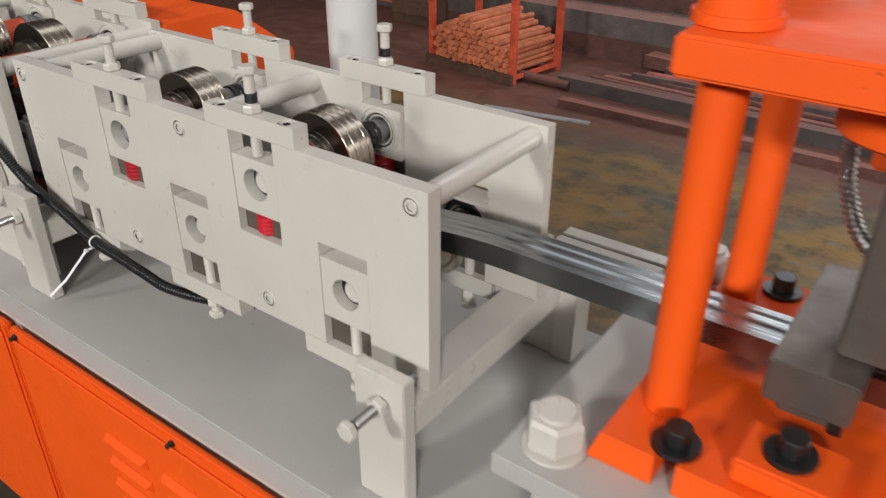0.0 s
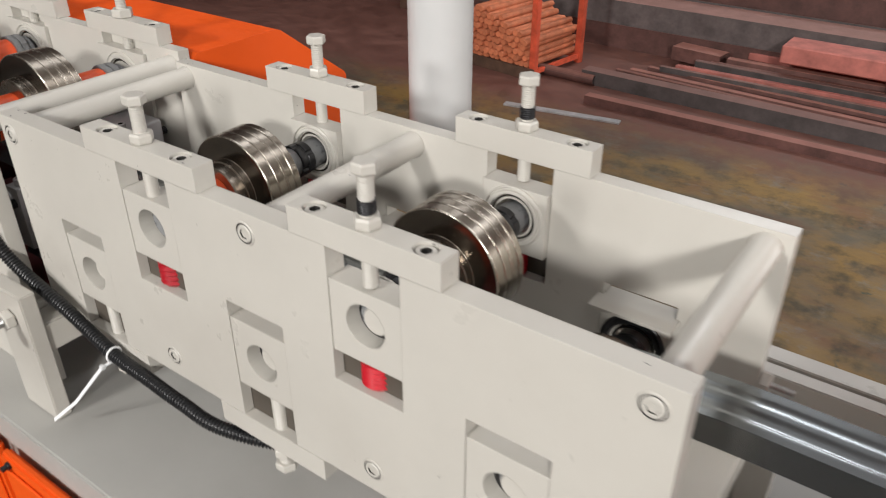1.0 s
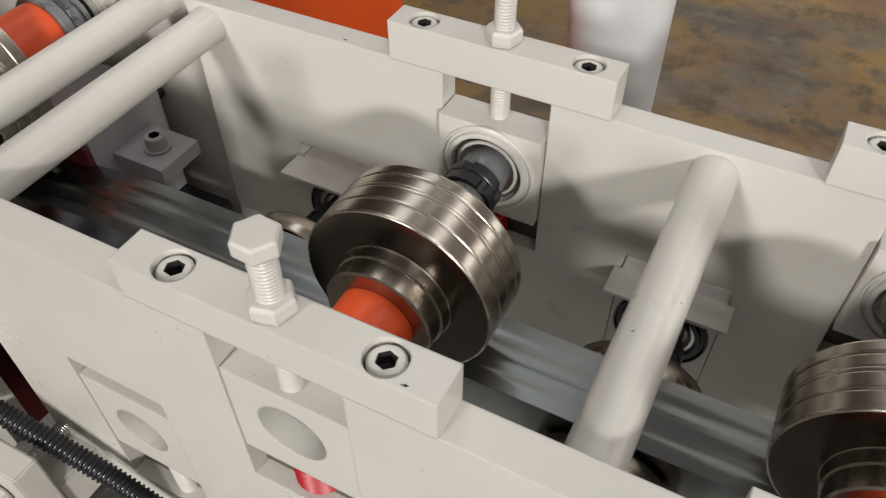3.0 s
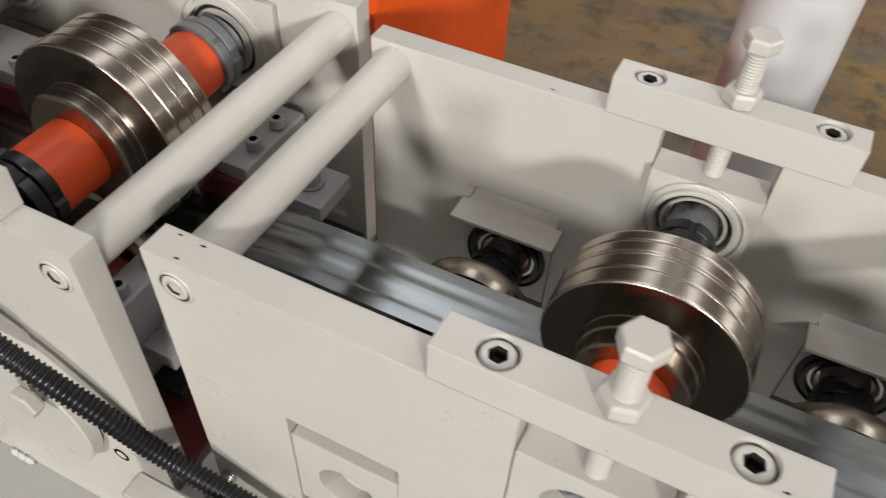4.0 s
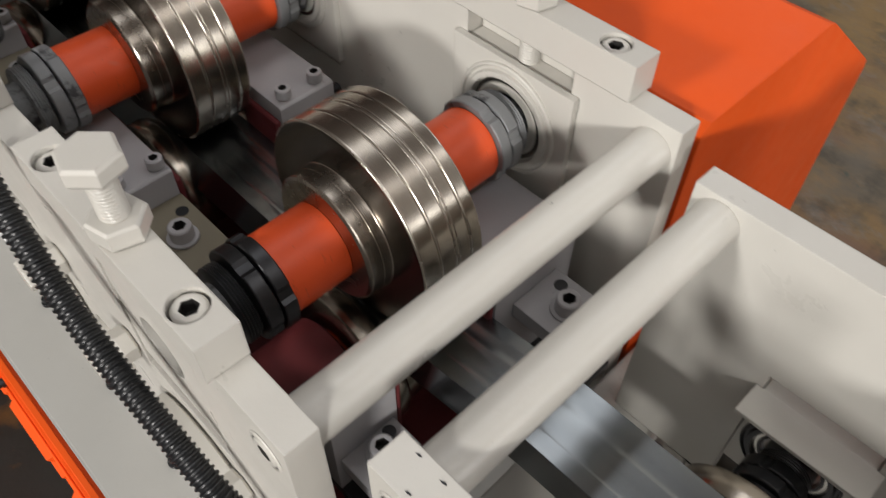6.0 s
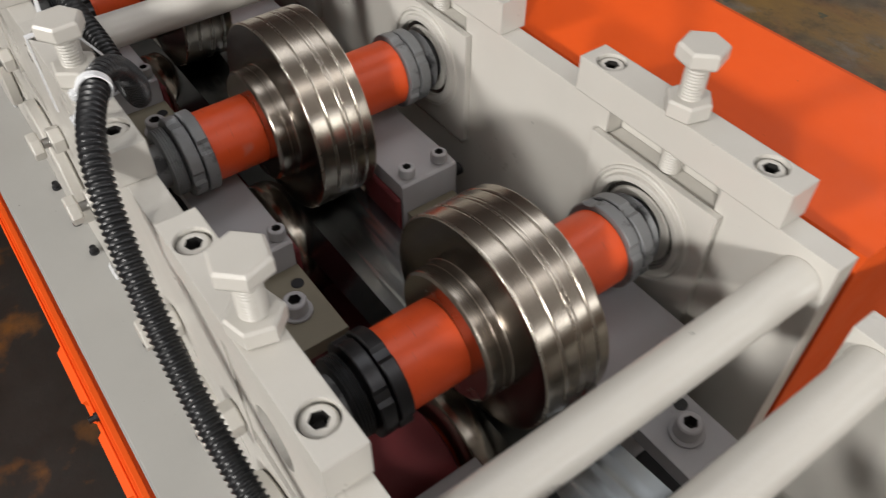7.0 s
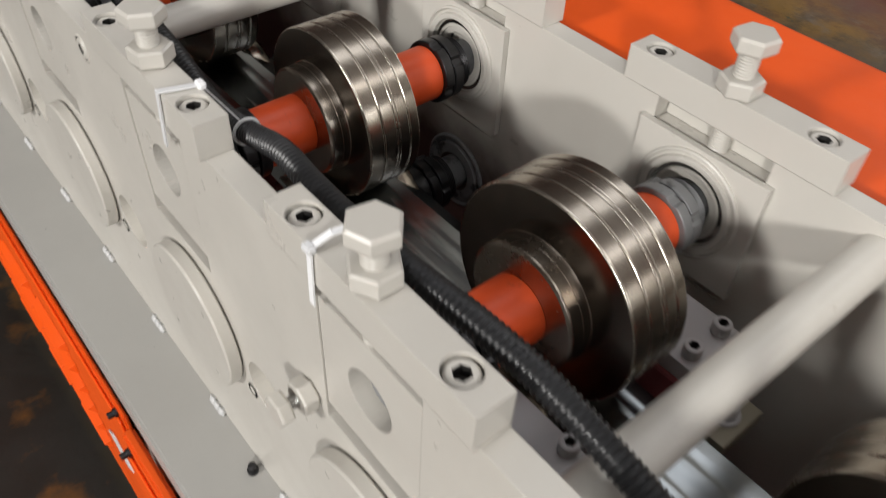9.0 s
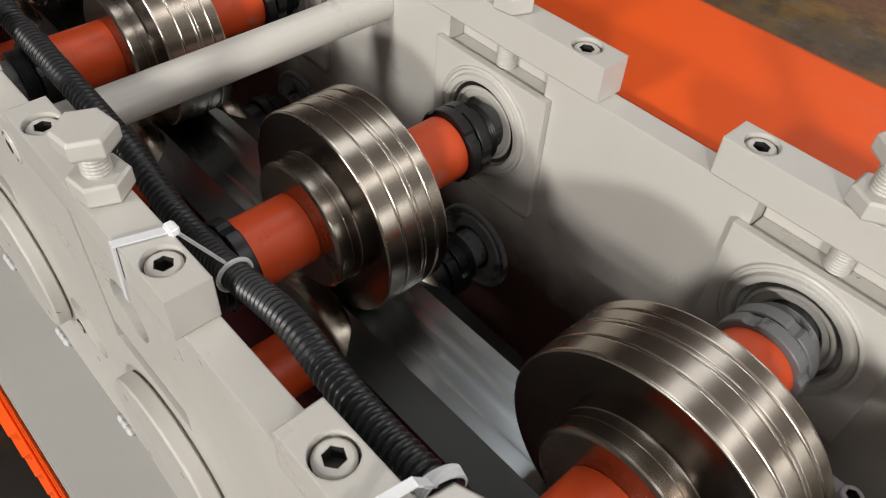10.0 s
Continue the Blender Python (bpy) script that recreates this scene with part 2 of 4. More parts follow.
def floor_material():
    """Worn factory floor: ochre paint over grey-green concrete, red primer dust further off."""
    m, nt, b = material("worn_ochre_floor")
    v = coords(nt)
    big = noise_tex(nt, coords(nt, (0.8, 1.2, 1)), 1.7, 10.0, 0.62)
    mid = noise_tex(nt, v, 6.0, 10.0, 0.66)
    base = ramp(nt, big, [(0.34, (0.10, 0.088, 0.062)), (0.43, (0.16, 0.125, 0.072)), (0.50, (0.25, 0.155, 0.050)), (0.57, (0.31, 0.185, 0.045)), (0.68, (0.17, 0.135, 0.09))])
    streak = noise_tex(nt, coords(nt, (0.6, 1.5, 1)), 3.2, 9.0, 0.66)
    base = mix(nt, base, (0.20, 0.085, 0.035), ramp(nt, streak, [(0.52, (0, 0, 0)), (0.66, (0.75, 0.75, 0.75))]))
    base = mix(nt, base, (0.235, 0.225, 0.195), ramp(nt, noise_tex(nt, coords(nt, (1, 1.4, 1)), 4.3, 9.0, 0.7), [(0.55, (0, 0, 0)), (0.68, (0.7, 0.7, 0.7))]))
    grime = ramp(nt, mid, [(0.50, (0, 0, 0)), (0.64, (0.7, 0.7, 0.7))])
    c = mix(nt, base, (0.062, 0.060, 0.044), grime)
    wide = ramp(nt, noise_tex(nt, coords(nt, (0.9, 1.1, 1)), 0.8, 5.0, 0.55), [(0.44, (0, 0, 0)), (0.64, (0.4, 0.4, 0.4))])
    c = mix(nt, c, (0.115, 0.10, 0.078), wide)
    c = mix(nt, c, (0.06, 0.085, 0.065), ramp(nt, noise_tex(nt, v, 9.0, 4.0, 0.5), [(0.66, (0, 0, 0)), (0.70, (0.8, 0.8, 0.8))]))
    s = nt.nodes.new("ShaderNodeSeparateXYZ")
    nt.links.new(v, s.inputs[0])
    far = nt.nodes.new("ShaderNodeMapRange")
    far.inputs[1].default_value, far.inputs[2].default_value = 4.15, 4.6
    wob = nt.nodes.new("ShaderNodeMath")
    wob.operation = "MULTIPLY_ADD"
    nt.links.new(mid, wob.inputs[0])
    wob.inputs[1].default_value = 0.5
    nt.links.new(s.outputs["Y"], wob.inputs[2])
    nt.links.new(wob.outputs[0], far.inputs[0])
    dust = ramp(nt, mid, [(0.3, (0.11, 0.046, 0.036)), (0.7, (0.22, 0.098, 0.074))])
    # shade and dark floor before the machine painted near-black, with orange patches
    near = nt.nodes.new("ShaderNodeMapRange")
    near.inputs[1].default_value, near.inputs[2].default_value = 0.75, 0.45
    nt.links.new(s.outputs["Y"], near.inputs[0])
    shade_patches = ramp(nt, noise_tex(nt, v, 5.0, 7.0, 0.6), [(0.55, (0.016, 0.014, 0.011)), (0.72, (0.15, 0.06, 0.008))])
    c = mix(nt, c, shade_patches, near.outputs[0])
    nt.links.new(mix(nt, c, dust, far.outputs[0]), b.inputs["Base Color"])
    nt.links.new(ramp(nt, mid, [(0.3, [0.42] * 3), (0.7, [0.75] * 3)]), b.inputs["Roughness"])
    bump(nt, b, noise_tex(nt, v, 30.0, 8.0, 0.7), 0.3, 0.003)
    return m




def dusted(name, base, dust):
    """Dark steel with red primer dust settled on its upper faces."""
    m, nt, b = material(name)
    v = coords(nt)
    n = noise_tex(nt, v, 8.0, 7.0, 0.7)
    info = nt.nodes.new("ShaderNodeObjectInfo")
    side = ramp(nt, n, [(0.3, [k * 0.6 for k in base]), (0.7, [k * 1.4 for k in base])])
    top = ramp(nt, n, [(0.3, [k * 0.7 for k in dust]), (0.7, dust)])
    g = nt.nodes.new("ShaderNodeNewGeometry")
    s = nt.nodes.new("ShaderNodeSeparateXYZ")
    nt.links.new(g.outputs["True Normal"], s.inputs[0])
    up = nt.nodes.new("ShaderNodeMapRange")
    up.inputs[1].default_value, up.inputs[2].default_value = 0.2, 0.85
    nt.links.new(s.outputs["Z"], up.inputs[0])
    hsv = nt.nodes.new("ShaderNodeHueSaturation")
    val = nt.nodes.new("ShaderNodeMapRange")
    val.inputs[3].default_value, val.inputs[4].default_value = 0.7, 1.35
    nt.links.new(info.outputs["Random"], val.inputs[0])
    nt.links.new(val.outputs[0], hsv.inputs["Value"])
    nt.links.new(mix(nt, side, top, up.outputs[0]), hsv.inputs["Color"])
    nt.links.new(hsv.outputs[0], b.inputs["Base Color"])
    b.inputs["Roughness"].default_value = 0.6
    bump(nt, b, n, 0.3, 0.003)
    return m


DUSTY = dusted("red_dusted_dark_steel", (0.085, 0.07, 0.068), (0.30, 0.165, 0.14))
RUSTY = dusted("red_dusted_rusty_steel", (0.11, 0.05, 0.042), (0.31, 0.135, 0.105))
FLOOR = floor_material()

# ---- mesh helpers ----


def part(name, bm, mat, parent=None, label="", smooth=None):
    """Links a bmesh as one mesh object, under its thing if one is given."""
    mats = mat if isinstance(mat, (list, tuple)) else [mat]
    me = bpy.data.meshes.new(name)
    bmesh.ops.recalc_face_normals(bm, faces=bm.faces)
    if smooth:
        for f in bm.faces:
            f.smooth = True
        for e in bm.edges:
            if len(e.link_faces) == 2 and e.calc_face_angle(0) > radians(smooth):
                e.smooth = False
    bm.to_mesh(me)
    bm.free()
    for m in mats:
        me.materials.append(m)
    ob = new(name, me)
    if parent:
        ob.parent = parent
    if label:
        ob["label"] = label
    return ob


def share(name, data, parent, m):
    """One more object on a mesh that stands already."""
    ob = new(name, data)
    ob.parent = parent
    ob.matrix_basis = m
    return ob


def thing(name, label, category, at=(0, 0, 0), group="", kind=""):
    ob = new(name)
    ob.location = at
    return tagged(ob, label, category, group, kind)


def box(bm, x0, x1, y0, y1, z0, z1, m=None):
    vs = [bm.verts.new(p) for p in ((x0, y0, z0), (x1, y0, z0), (x1, y1, z0), (x0, y1, z0), (x0, y0, z1), (x1, y0, z1), (x1, y1, z1), (x0, y1, z1))]
    for f in ((3, 2, 1, 0), (4, 5, 6, 7), (0, 1, 5, 4), (1, 2, 6, 5), (2, 3, 7, 6), (3, 0, 4, 7)):
        bm.faces.new([vs[i] for i in f])
    if m is not None:
        bmesh.ops.transform(bm, matrix=m, verts=vs)
    return vs


def soft_box(x0, x1, y0, y1, z0, z1, r=0.002):
    bm = bmesh.new()
    box(bm, x0, x1, y0, y1, z0, z1)
    bmesh.ops.bevel(bm, geom=bm.edges[:], offset=r, segments=2, affect="EDGES")
    return bm


def turn_y(bm, profile, x=0, z=0, n=40, caps=True, mat=None):
    """Turns a profile of (y, radius, ...) about the axis along y through (x, z)."""
    rings = []
    for y, r in profile:
        rings.append([bm.verts.new((x + r * math.sin(2 * math.pi * k / n), y, z + r * math.cos(2 * math.pi * k / n))) for k in range(n)])
    for i, (a, b) in enumerate(zip(rings, rings[1:])):
        for k in range(n):
            f = bm.faces.new((a[k], a[(k + 1) % n], b[(k + 1) % n], b[k]))
            if mat:
                f.material_index = mat[i]
    if caps:
        bm.faces.new(rings[0])
        bm.faces.new(rings[-1])
    return [v for r in rings for v in r]


def turn_z(bm, profile, x=0, y=0, n=24, caps=True):
    """The same about an upright axis; profile of (z, radius)."""
    rings = []
    for z, r in profile:
        rings.append([bm.verts.new((x + r * math.cos(2 * math.pi * k / n), y + r * math.sin(2 * math.pi * k / n), z)) for k in range(n)])
    for a, b in zip(rings, rings[1:]):
        for k in range(n):
            bm.faces.new((a[k], a[(k + 1) % n], b[(k + 1) % n], b[k]))
    if caps:
        bm.faces.new(rings[0])
        bm.faces.new(rings[-1])
    return [v for r in rings for v in r]


def slab(bm, u0, u1, v0, v1, w0, w1, holes, order="xzy", n=28):
    """A rectangular plate with round through holes in one row along u. order says which axes u, v and w are."""
    idx = ["xyz".index(c) for c in order]

    def put(u, v, w):
        p = [0, 0, 0]
        p[idx[0]], p[idx[1]], p[idx[2]] = u, v, w
        return bm.verts.new(p)
    cuts = [u0] + [(a[0] + b[0]) / 2 for a, b in zip(holes, holes[1:])] + [u1]
    for (uc, vc, r), a, b in zip(holes, cuts, cuts[1:]):
        angles = sorted({round(2 * math.pi * k / n, 6) for k in range(n)} | {round(math.atan2(v - vc, u - uc) % (2 * math.pi), 6) for u in (a, b) for v in (v0, v1)})
        loops = []
        for w in (w0, w1):
            inner, outer = [], []
            for t in angles:
                c, s = math.cos(t), math.sin(t)
                k = min(((b - uc) / c if c > 1e-9 else (a - uc) / c if c < -1e-9 else 1e9), ((v1 - vc) / s if s > 1e-9 else (v0 - vc) / s if s < -1e-9 else 1e9))
                inner.append(put(uc + r * c, vc + r * s, w))
                outer.append(put(uc + k * c, vc + k * s, w))
            loops.append((inner, outer))
        m = len(angles)
        (i0, o0), (i1, o1) = loops
        for k in range(m):
            j = (k + 1) % m
            quads = [(i0[k], i0[j], o0[j], o0[k]), (i1[k], o1[k], o1[j], i1[j]), (i0[k], i1[k], i1[j], i0[j])]
            shared = [c for c in cuts[1:-1] if abs(o0[k].co[idx[0]] - c) < 1e-6 and abs(o0[j].co[idx[0]] - c) < 1e-6]
            if not shared:
                quads.append((o0[k], o0[j], o1[j], o1[k]))
            for q in quads:
                bm.faces.new(q)
    bmesh.ops.remove_doubles(bm, verts=bm.verts, dist=1e-6)


def outline(bm, pts, y0, y1):
    """A plate of the outline pts, (x, z) in order, from y0 to y1."""
    a = [bm.verts.new((x, y0, z)) for x, z in pts]
    b = [bm.verts.new((x, y1, z)) for x, z in pts]
    bm.faces.new(a)
    bm.faces.new(b[::-1])
    for k in range(len(pts)):
        j = (k + 1) % len(pts)
        bm.faces.new((a[k], a[j], b[j], b[k]))


def pierced(bm, pts, holes, y0, y1, n=32):
    """The same plate with round openings (x, z, radius) through it."""
    loops = [list(pts)] + [[(x + r * math.cos(2 * math.pi * k / n), z + r * math.sin(2 * math.pi * k / n)) for k in range(n)] for x, z, r in holes]
    for y in (y0, y1):
        edges = []
        for loop in loops:
            vs = [bm.verts.new((x, y, z)) for x, z in loop]
            edges += [bm.edges.new((vs[k], vs[(k + 1) % len(vs)])) for k in range(len(vs))]
        bmesh.ops.triangle_fill(bm, use_beauty=True, use_dissolve=False, edges=edges)
    bm.verts.ensure_lookup_table()
    total = sum(len(loop) for loop in loops)
    at = 0
    for loop in loops:
        m = len(loop)
        for k in range(m):
            i, j = at + k, at + (k + 1) % m
            bm.faces.new((bm.verts[i], bm.verts[j], bm.verts[total + j], bm.verts[total + i]))
        at += m


def hexagon(bm, z0, z1, across, chamfer=0.0015, rot=0.0):
    """A hexagonal head or nut with chamfered ends; across: over the corners."""
    r = across / 2
    n, rings = 6, []
    for z, k in ((z0, 0.93), (z0 + chamfer, 1.0), (z1 - chamfer, 1.0), (z1, 0.90)):
        rings.append([bm.verts.new((r * k * math.cos(rot + 2 * math.pi * i / n), r * k * math.sin(rot + 2 * math.pi * i / n), z)) for i in range(n)])
    for a, b in zip(rings, rings[1:]):
        for k in range(n):
            bm.faces.new((a[k], a[(k + 1) % n], b[(k + 1) % n], b[k]))
    bm.faces.new(rings[0])
    bm.faces.new(rings[-1])


def thread(bm, z0, z1, r, pitch=0.0022, n=18):
    prof, z, k = [], z0, 0
    while z <= z1:
        prof.append((z, r if k % 2 else r * 0.90))
        z += pitch / 2
        k += 1
    turn_z(bm, prof, n=n)


def sweep(bm, path, radius, n=12, step=None, ribs=0.0, caps=True):
    """A tube along a smooth path; ribs makes it corrugated."""
    pts = [Vector(p) for p in path]
    fine = []
    for i in range(len(pts) - 1):
        p0, p1, p2, p3 = pts[max(0, i - 1)], pts[i], pts[i + 1], pts[min(len(pts) - 1, i + 2)]
        m = max(2, int((p2 - p1).length / (step or 0.01)))
        for k in range(m):
            t = k / m
            fine.append(0.5 * (2 * p1 + (p2 - p0) * t + (2 * p0 - 5 * p1 + 4 * p2 - p3) * t * t + (3 * p1 - p0 - 3 * p2 + p3) * t ** 3))
    fine.append(pts[-1])
    if ribs:
        # even spacing, four rings to a rib
        even, left = [fine[0]], step
        for a, b in zip(fine, fine[1:]):
            d, at = (b - a).length, 0.0
            while at + left <= d:
                at += left
                even.append(a.lerp(b, at / d))
                left = step
            left -= d - at
        fine = even
    rings, up = [], Vector((0.1, 0.2, 1)).normalized()
    for i, p in enumerate(fine):
        d = (fine[min(i + 1, len(fine) - 1)] - fine[max(i - 1, 0)]).normalized()
        a = d.cross(up).normalized()
        b = a.cross(d)
        r = radius * (1 - ribs * (0.0, 0.0, 0.85, 1.0)[i % 4])
        rings.append([bm.verts.new(p + r * (math.cos(2 * math.pi * k / n) * a + math.sin(2 * math.pi * k / n) * b)) for k in range(n)])
    for a, b in zip(rings, rings[1:]):
        for k in range(n):
            bm.faces.new((a[k], a[(k + 1) % n], b[(k + 1) % n], b[k]))
    if caps:
        bm.faces.new(rings[0])
        bm.faces.new(rings[-1])


# ---- shared small hardware ----


def mesh_of(make, mat, name, smooth=35):
    bm = bmesh.new()
    make(bm)
    ob = part(name, bm, mat, smooth=smooth)
    me = ob.data
    bpy.data.objects.remove(ob)
    return me


def make_cap_screw(bm):
    # head with a hexagon socket, seen from above; z = 0 at the top of the head
    r, s, n = 0.0092, 0.0052, 24
    ring = [[bm.verts.new((rr * math.cos(2 * math.pi * k / n), rr * math.sin(2 * math.pi * k / n), z)) for k in range(n)] for rr, z in ((r, -0.012), (r, -0.0012), (r - 0.0012, 0))]
    hexa = []
    for z in (0.0, -0.009):
        loop = []
        for k in range(n):
            t = 2 * math.pi * k / n
            rr = s * math.cos(math.pi / 6) / math.cos((t % (math.pi / 3)) - math.pi / 6)
            loop.append(bm.verts.new((rr * math.cos(t), rr * math.sin(t), z)))
        hexa.append(loop)
    loops = ring + hexa
    for a, b in zip(loops, loops[1:]):
        for k in range(n):
            bm.faces.new((a[k], a[(k + 1) % n], b[(k + 1) % n], b[k]))
    bm.faces.new(loops[-1])


CAP_SCREW = mesh_of(make_cap_screw, GREY, "cap_screw", 30)
SOCKET = steel("bare_socket_steel", (0.075, 0.072, 0.068), 0.4, 0.3, metal=0.7)
CAP_SCREW.materials.append(SOCKET)
for f in CAP_SCREW.polygons:
    if f.center.xy.length < 0.0056 and f.center.z < -0.001:
        f.material_index = 1
CAP_SCREW_ZINC = CAP_SCREW.copy()
CAP_SCREW_ZINC.materials[0] = BRACKET
BOLT_HEAD = mesh_of(lambda bm: hexagon(bm, 0.0, 0.0115, 0.0318, 0.002), GREY, "hex_head", None)
SMALL_HEAD = mesh_of(lambda bm: hexagon(bm, 0.0, 0.0098, 0.0228), GREY, "hex_head", None)
SMALL_NUT = mesh_of(lambda bm: hexagon(bm, 0.0, 0.0105, 0.0240, 0.0025, rot=0.35), GREY, "hex_nut", None)
BOLT_NUT = mesh_of(lambda bm: hexagon(bm, 0.0, 0.0125, 0.0312, rot=0.35), GREY, "hex_nut", None)
BOLT_THREAD = mesh_of(lambda bm: thread(bm, -0.062, 0.042, 0.0078), GREY, "threaded_shank", 60)
SIDE_HEAD = mesh_of(lambda bm: hexagon(bm, 0.0, 0.010, 0.026), GREY, "hex_head", None)
SIDE_NUT = mesh_of(lambda bm: hexagon(bm, 0.0, 0.012, 0.0265, rot=0.4), GREY, "hex_nut", None)
SIDE_THREAD = mesh_of(lambda bm: thread(bm, -0.02, 0.03, 0.0066, 0.002), ZINC, "threaded_shank", 60)
BLACK_SCREW = mesh_of(lambda bm: turn_z(bm, [(0, 0.006), (0.004, 0.006), (0.004, 0.0042), (0.011, 0.0042), (0.0115, 0.003)], n=12), GUNMETAL, "black_screw", 40)

# ---- hall ----
X0, X1, Y0, Y1, ZH = HALL
bm = bmesh.new()
box(bm, X0, X1, Y0, Y1, -0.2, 0)
tagged(part("floor", bm, FLOOR), "worn ochre-painted concrete factory floor with dark stains", "floor", kind="structure")
bm = bmesh.new()
for a, b, c, d in ((X0, X1, 0, 5.6), (X0, X1, 6.1, ZH), (X0, -3.3, 5.6, 6.1), (0.1, X1, 5.6, 6.1)):
    box(bm, a, b, Y1, Y1 + 0.25, c, d)
tagged(part("wall_north", bm, WALL_PAINT), "dusty dark red-brown hall wall with a high window band", "wall", kind="structure")
bm = bmesh.new()
box(bm, X0 - 0.25, X0, Y0, Y1, 0, ZH)
tagged(part("wall_west", bm, WALL_PAINT), "dusty dark red-brown hall wall", "wall", kind="structure")
bm = bmesh.new()
# the opening from x -2.9 to -1.9 belongs to the added fill
for a, b, c, d in ((X0, -2.9, 0, ZH), (-1.9, 3.3, 0, ZH), (4.3, X1, 0, ZH), (3.3, 4.3, 0, 4.0), (3.3, 4.3, 4.7, ZH), (-2.9, -1.9, 0, 4.0), (-2.9, -1.9, 4.7, ZH)):
    box(bm, a, b, Y0 - 0.25, Y0, c, d)
tagged(part("wall_south", bm, WALL_PAINT), "hall wall with two high window openings", "wall", kind="structure")
bm = bmesh.new()
for a, b, c, d in ((Y0, 3.4, 0, ZH), (9.6, Y1, 0, ZH), (3.4, 9.6, 5.2, ZH)):
    box(bm, X1, X1 + 0.25, a, b, c, d)
tagged(part("wall_east", bm, WALL_PAINT), "hall wall with a tall open gate", "wall", kind="structure")
bm = bmesh.new()
for a, b in ((X0, -3.7), (-2.3, 1.0), (2.2, X1)):
    box(bm, a, b, Y0, Y1, ZH, ZH + 0.2)
for a, b, c, d in ((-3.7, -2.3, -1.0, 7.0), (1.0, 2.2, -3.0, 9.0)):
    box(bm, a, b, Y0, c, ZH, ZH + 0.2)
    box(bm, a, b, d, Y1, ZH, ZH + 0.2)
tagged(part("ceiling", bm, CEILING_PAINT), "grey sheet hall roof with two rooflight strips", "ceiling", kind="structure")

# ---- machine table ----
TZ = 0.963


def machine_table():
    t = thing("machine_table", "long grey steel machine table with orange side panels", "machine table")
    part("tabletop", soft_box(-4.2, 0.75, 0.479, 1.0, TZ - 0.05, TZ, 0.003), TABLE, t)
    part("front_rail", soft_box(-4.2, 0.75, 0.485, 0.53, 0.30, TZ - 0.051, 0.003), GREY, t)
    part("rear_rail", soft_box(-4.2, 0.75, 0.95, 0.995, 0.30, TZ - 0.051, 0.003), GREY, t)
    for x in (-4.1, -2.6, -1.25, 0.6):
        for y in (0.535, 0.89):
            part("leg", soft_box(x - 0.04, x + 0.04, y, y + 0.055, 0.0, TZ - 0.052, 0.004), GREY, t)
    cuts = [-4.1, -3.3, -2.37, -1.352, -0.40, 0.65]
    for a, b in zip(cuts, cuts[1:]):
        back = 0.010 if b < -2.3 else 0.0  # the panels towards the feed end sit further in
        bm = bmesh.new()
        box(bm, a + 0.006, b - 0.006, 0.462 + back, 0.477 + back * 0.1, 0.31, TZ - 0.058)
        bmesh.ops.bevel(bm, geom=bm.edges[:], offset=0.004, segments=2, affect="EDGES")
        p = part("side_panel", bm, ORANGE, t, "orange painted sheet panel")
        bm = bmesh.new()
        box(bm, a + 0.02, b - 0.02, 0.4575 + back, 0.4615 + back, 0.35, TZ - 0.078)
        bmesh.ops.bevel(bm, geom=bm.edges[:], offset=0.0015, segments=1, affect="EDGES")
        part("panel_face", bm, ORANGE, p)
        for row in range(6):
            for k in range(3):
                x = a + (b - a) * (0.3 + 0.16 * k)
                z = TZ - 0.17 - row * 0.05
                if -2.7 < x < -2.4:
                    continue
                bm = bmesh.new()
                vs = [bm.verts.new(q) for q in ((x, 0.457 + back, z), (x + 0.11, 0.457 + back, z), (x + 0.105, 0.446 + back, z + 0.014), (x + 0.005, 0.446 + back, z + 0.014), (x, 0.457 + back, z + 0.022), (x + 0.11, 0.457 + back, z + 0.022))]
                for f in ((0, 1, 2, 3), (3, 2, 5, 4), (0, 3, 4), (1, 5, 2)):
                    bm.faces.new([vs[i] for i in f])
                part("louvre", bm, ORANGE, p)
        for x in (a + 0.03, (a + b) / 2, b - 0.03):
            share("black_screw", BLACK_SCREW, p, pose(x, 0.4615 + back, TZ - 0.069, 90, 0, 0))
    bm = soft_box(-0.032, 0.032, 0.4655, 0.467, -0.032, 0.032, 0.0004)
    bmesh.ops.transform(bm, matrix=pose(-2.51, 0, 0.67, 0, 45, 0), verts=bm.verts)
    part("sticker", bm, NYLON, t, "white diamond-shaped sticker on an orange panel")
    for x in (-2.195, -2.11, -2.045, -1.866, -1.72, -1.60):
        share("table_screw", BLACK_SCREW, t, pose(x, 0.545, TZ, 0, 0, 0))
    return t


machine_table()

# ---- roll stands ----
BARE_RING = mesh_of(lambda bm: thread(bm, 0.0, 0.013, 0.0081), GUNMETAL, "bare_thread", 60)


def adjusting_bolt(parent, x, y, z, lift=0.0, bare_or_shade=False, rot=0.0, small=False):
    """Hexagon set bolt with a lock nut, standing on a clamp bar whose top is at z."""
    b = thing("adjusting_bolt", "", "")
    for k in list(b.keys()):
        del b[k]
    b.parent = parent
    b.location = (x, y, z)
    share("hex_head", SMALL_HEAD if small else BOLT_HEAD, b, pose(0, 0, 0.042 + lift, 0, 0, rot))
    share("threaded_shank", BOLT_THREAD, b, pose(0, 0, lift * 0.98, 0, 0, 0) @ Matrix.Diagonal((0.9, 0.9, 1, 1) if small else (1, 1, 1, 1)))
    if bare_or_shade:
        share("bare_thread", BARE_RING, b, pose(0, 0, 0.0128, 0, 0, 0))
    share("hex_nut", SMALL_NUT if small else BOLT_NUT, b, pose(0, 0, 0.0005, 0, 0, rot * 1.7))


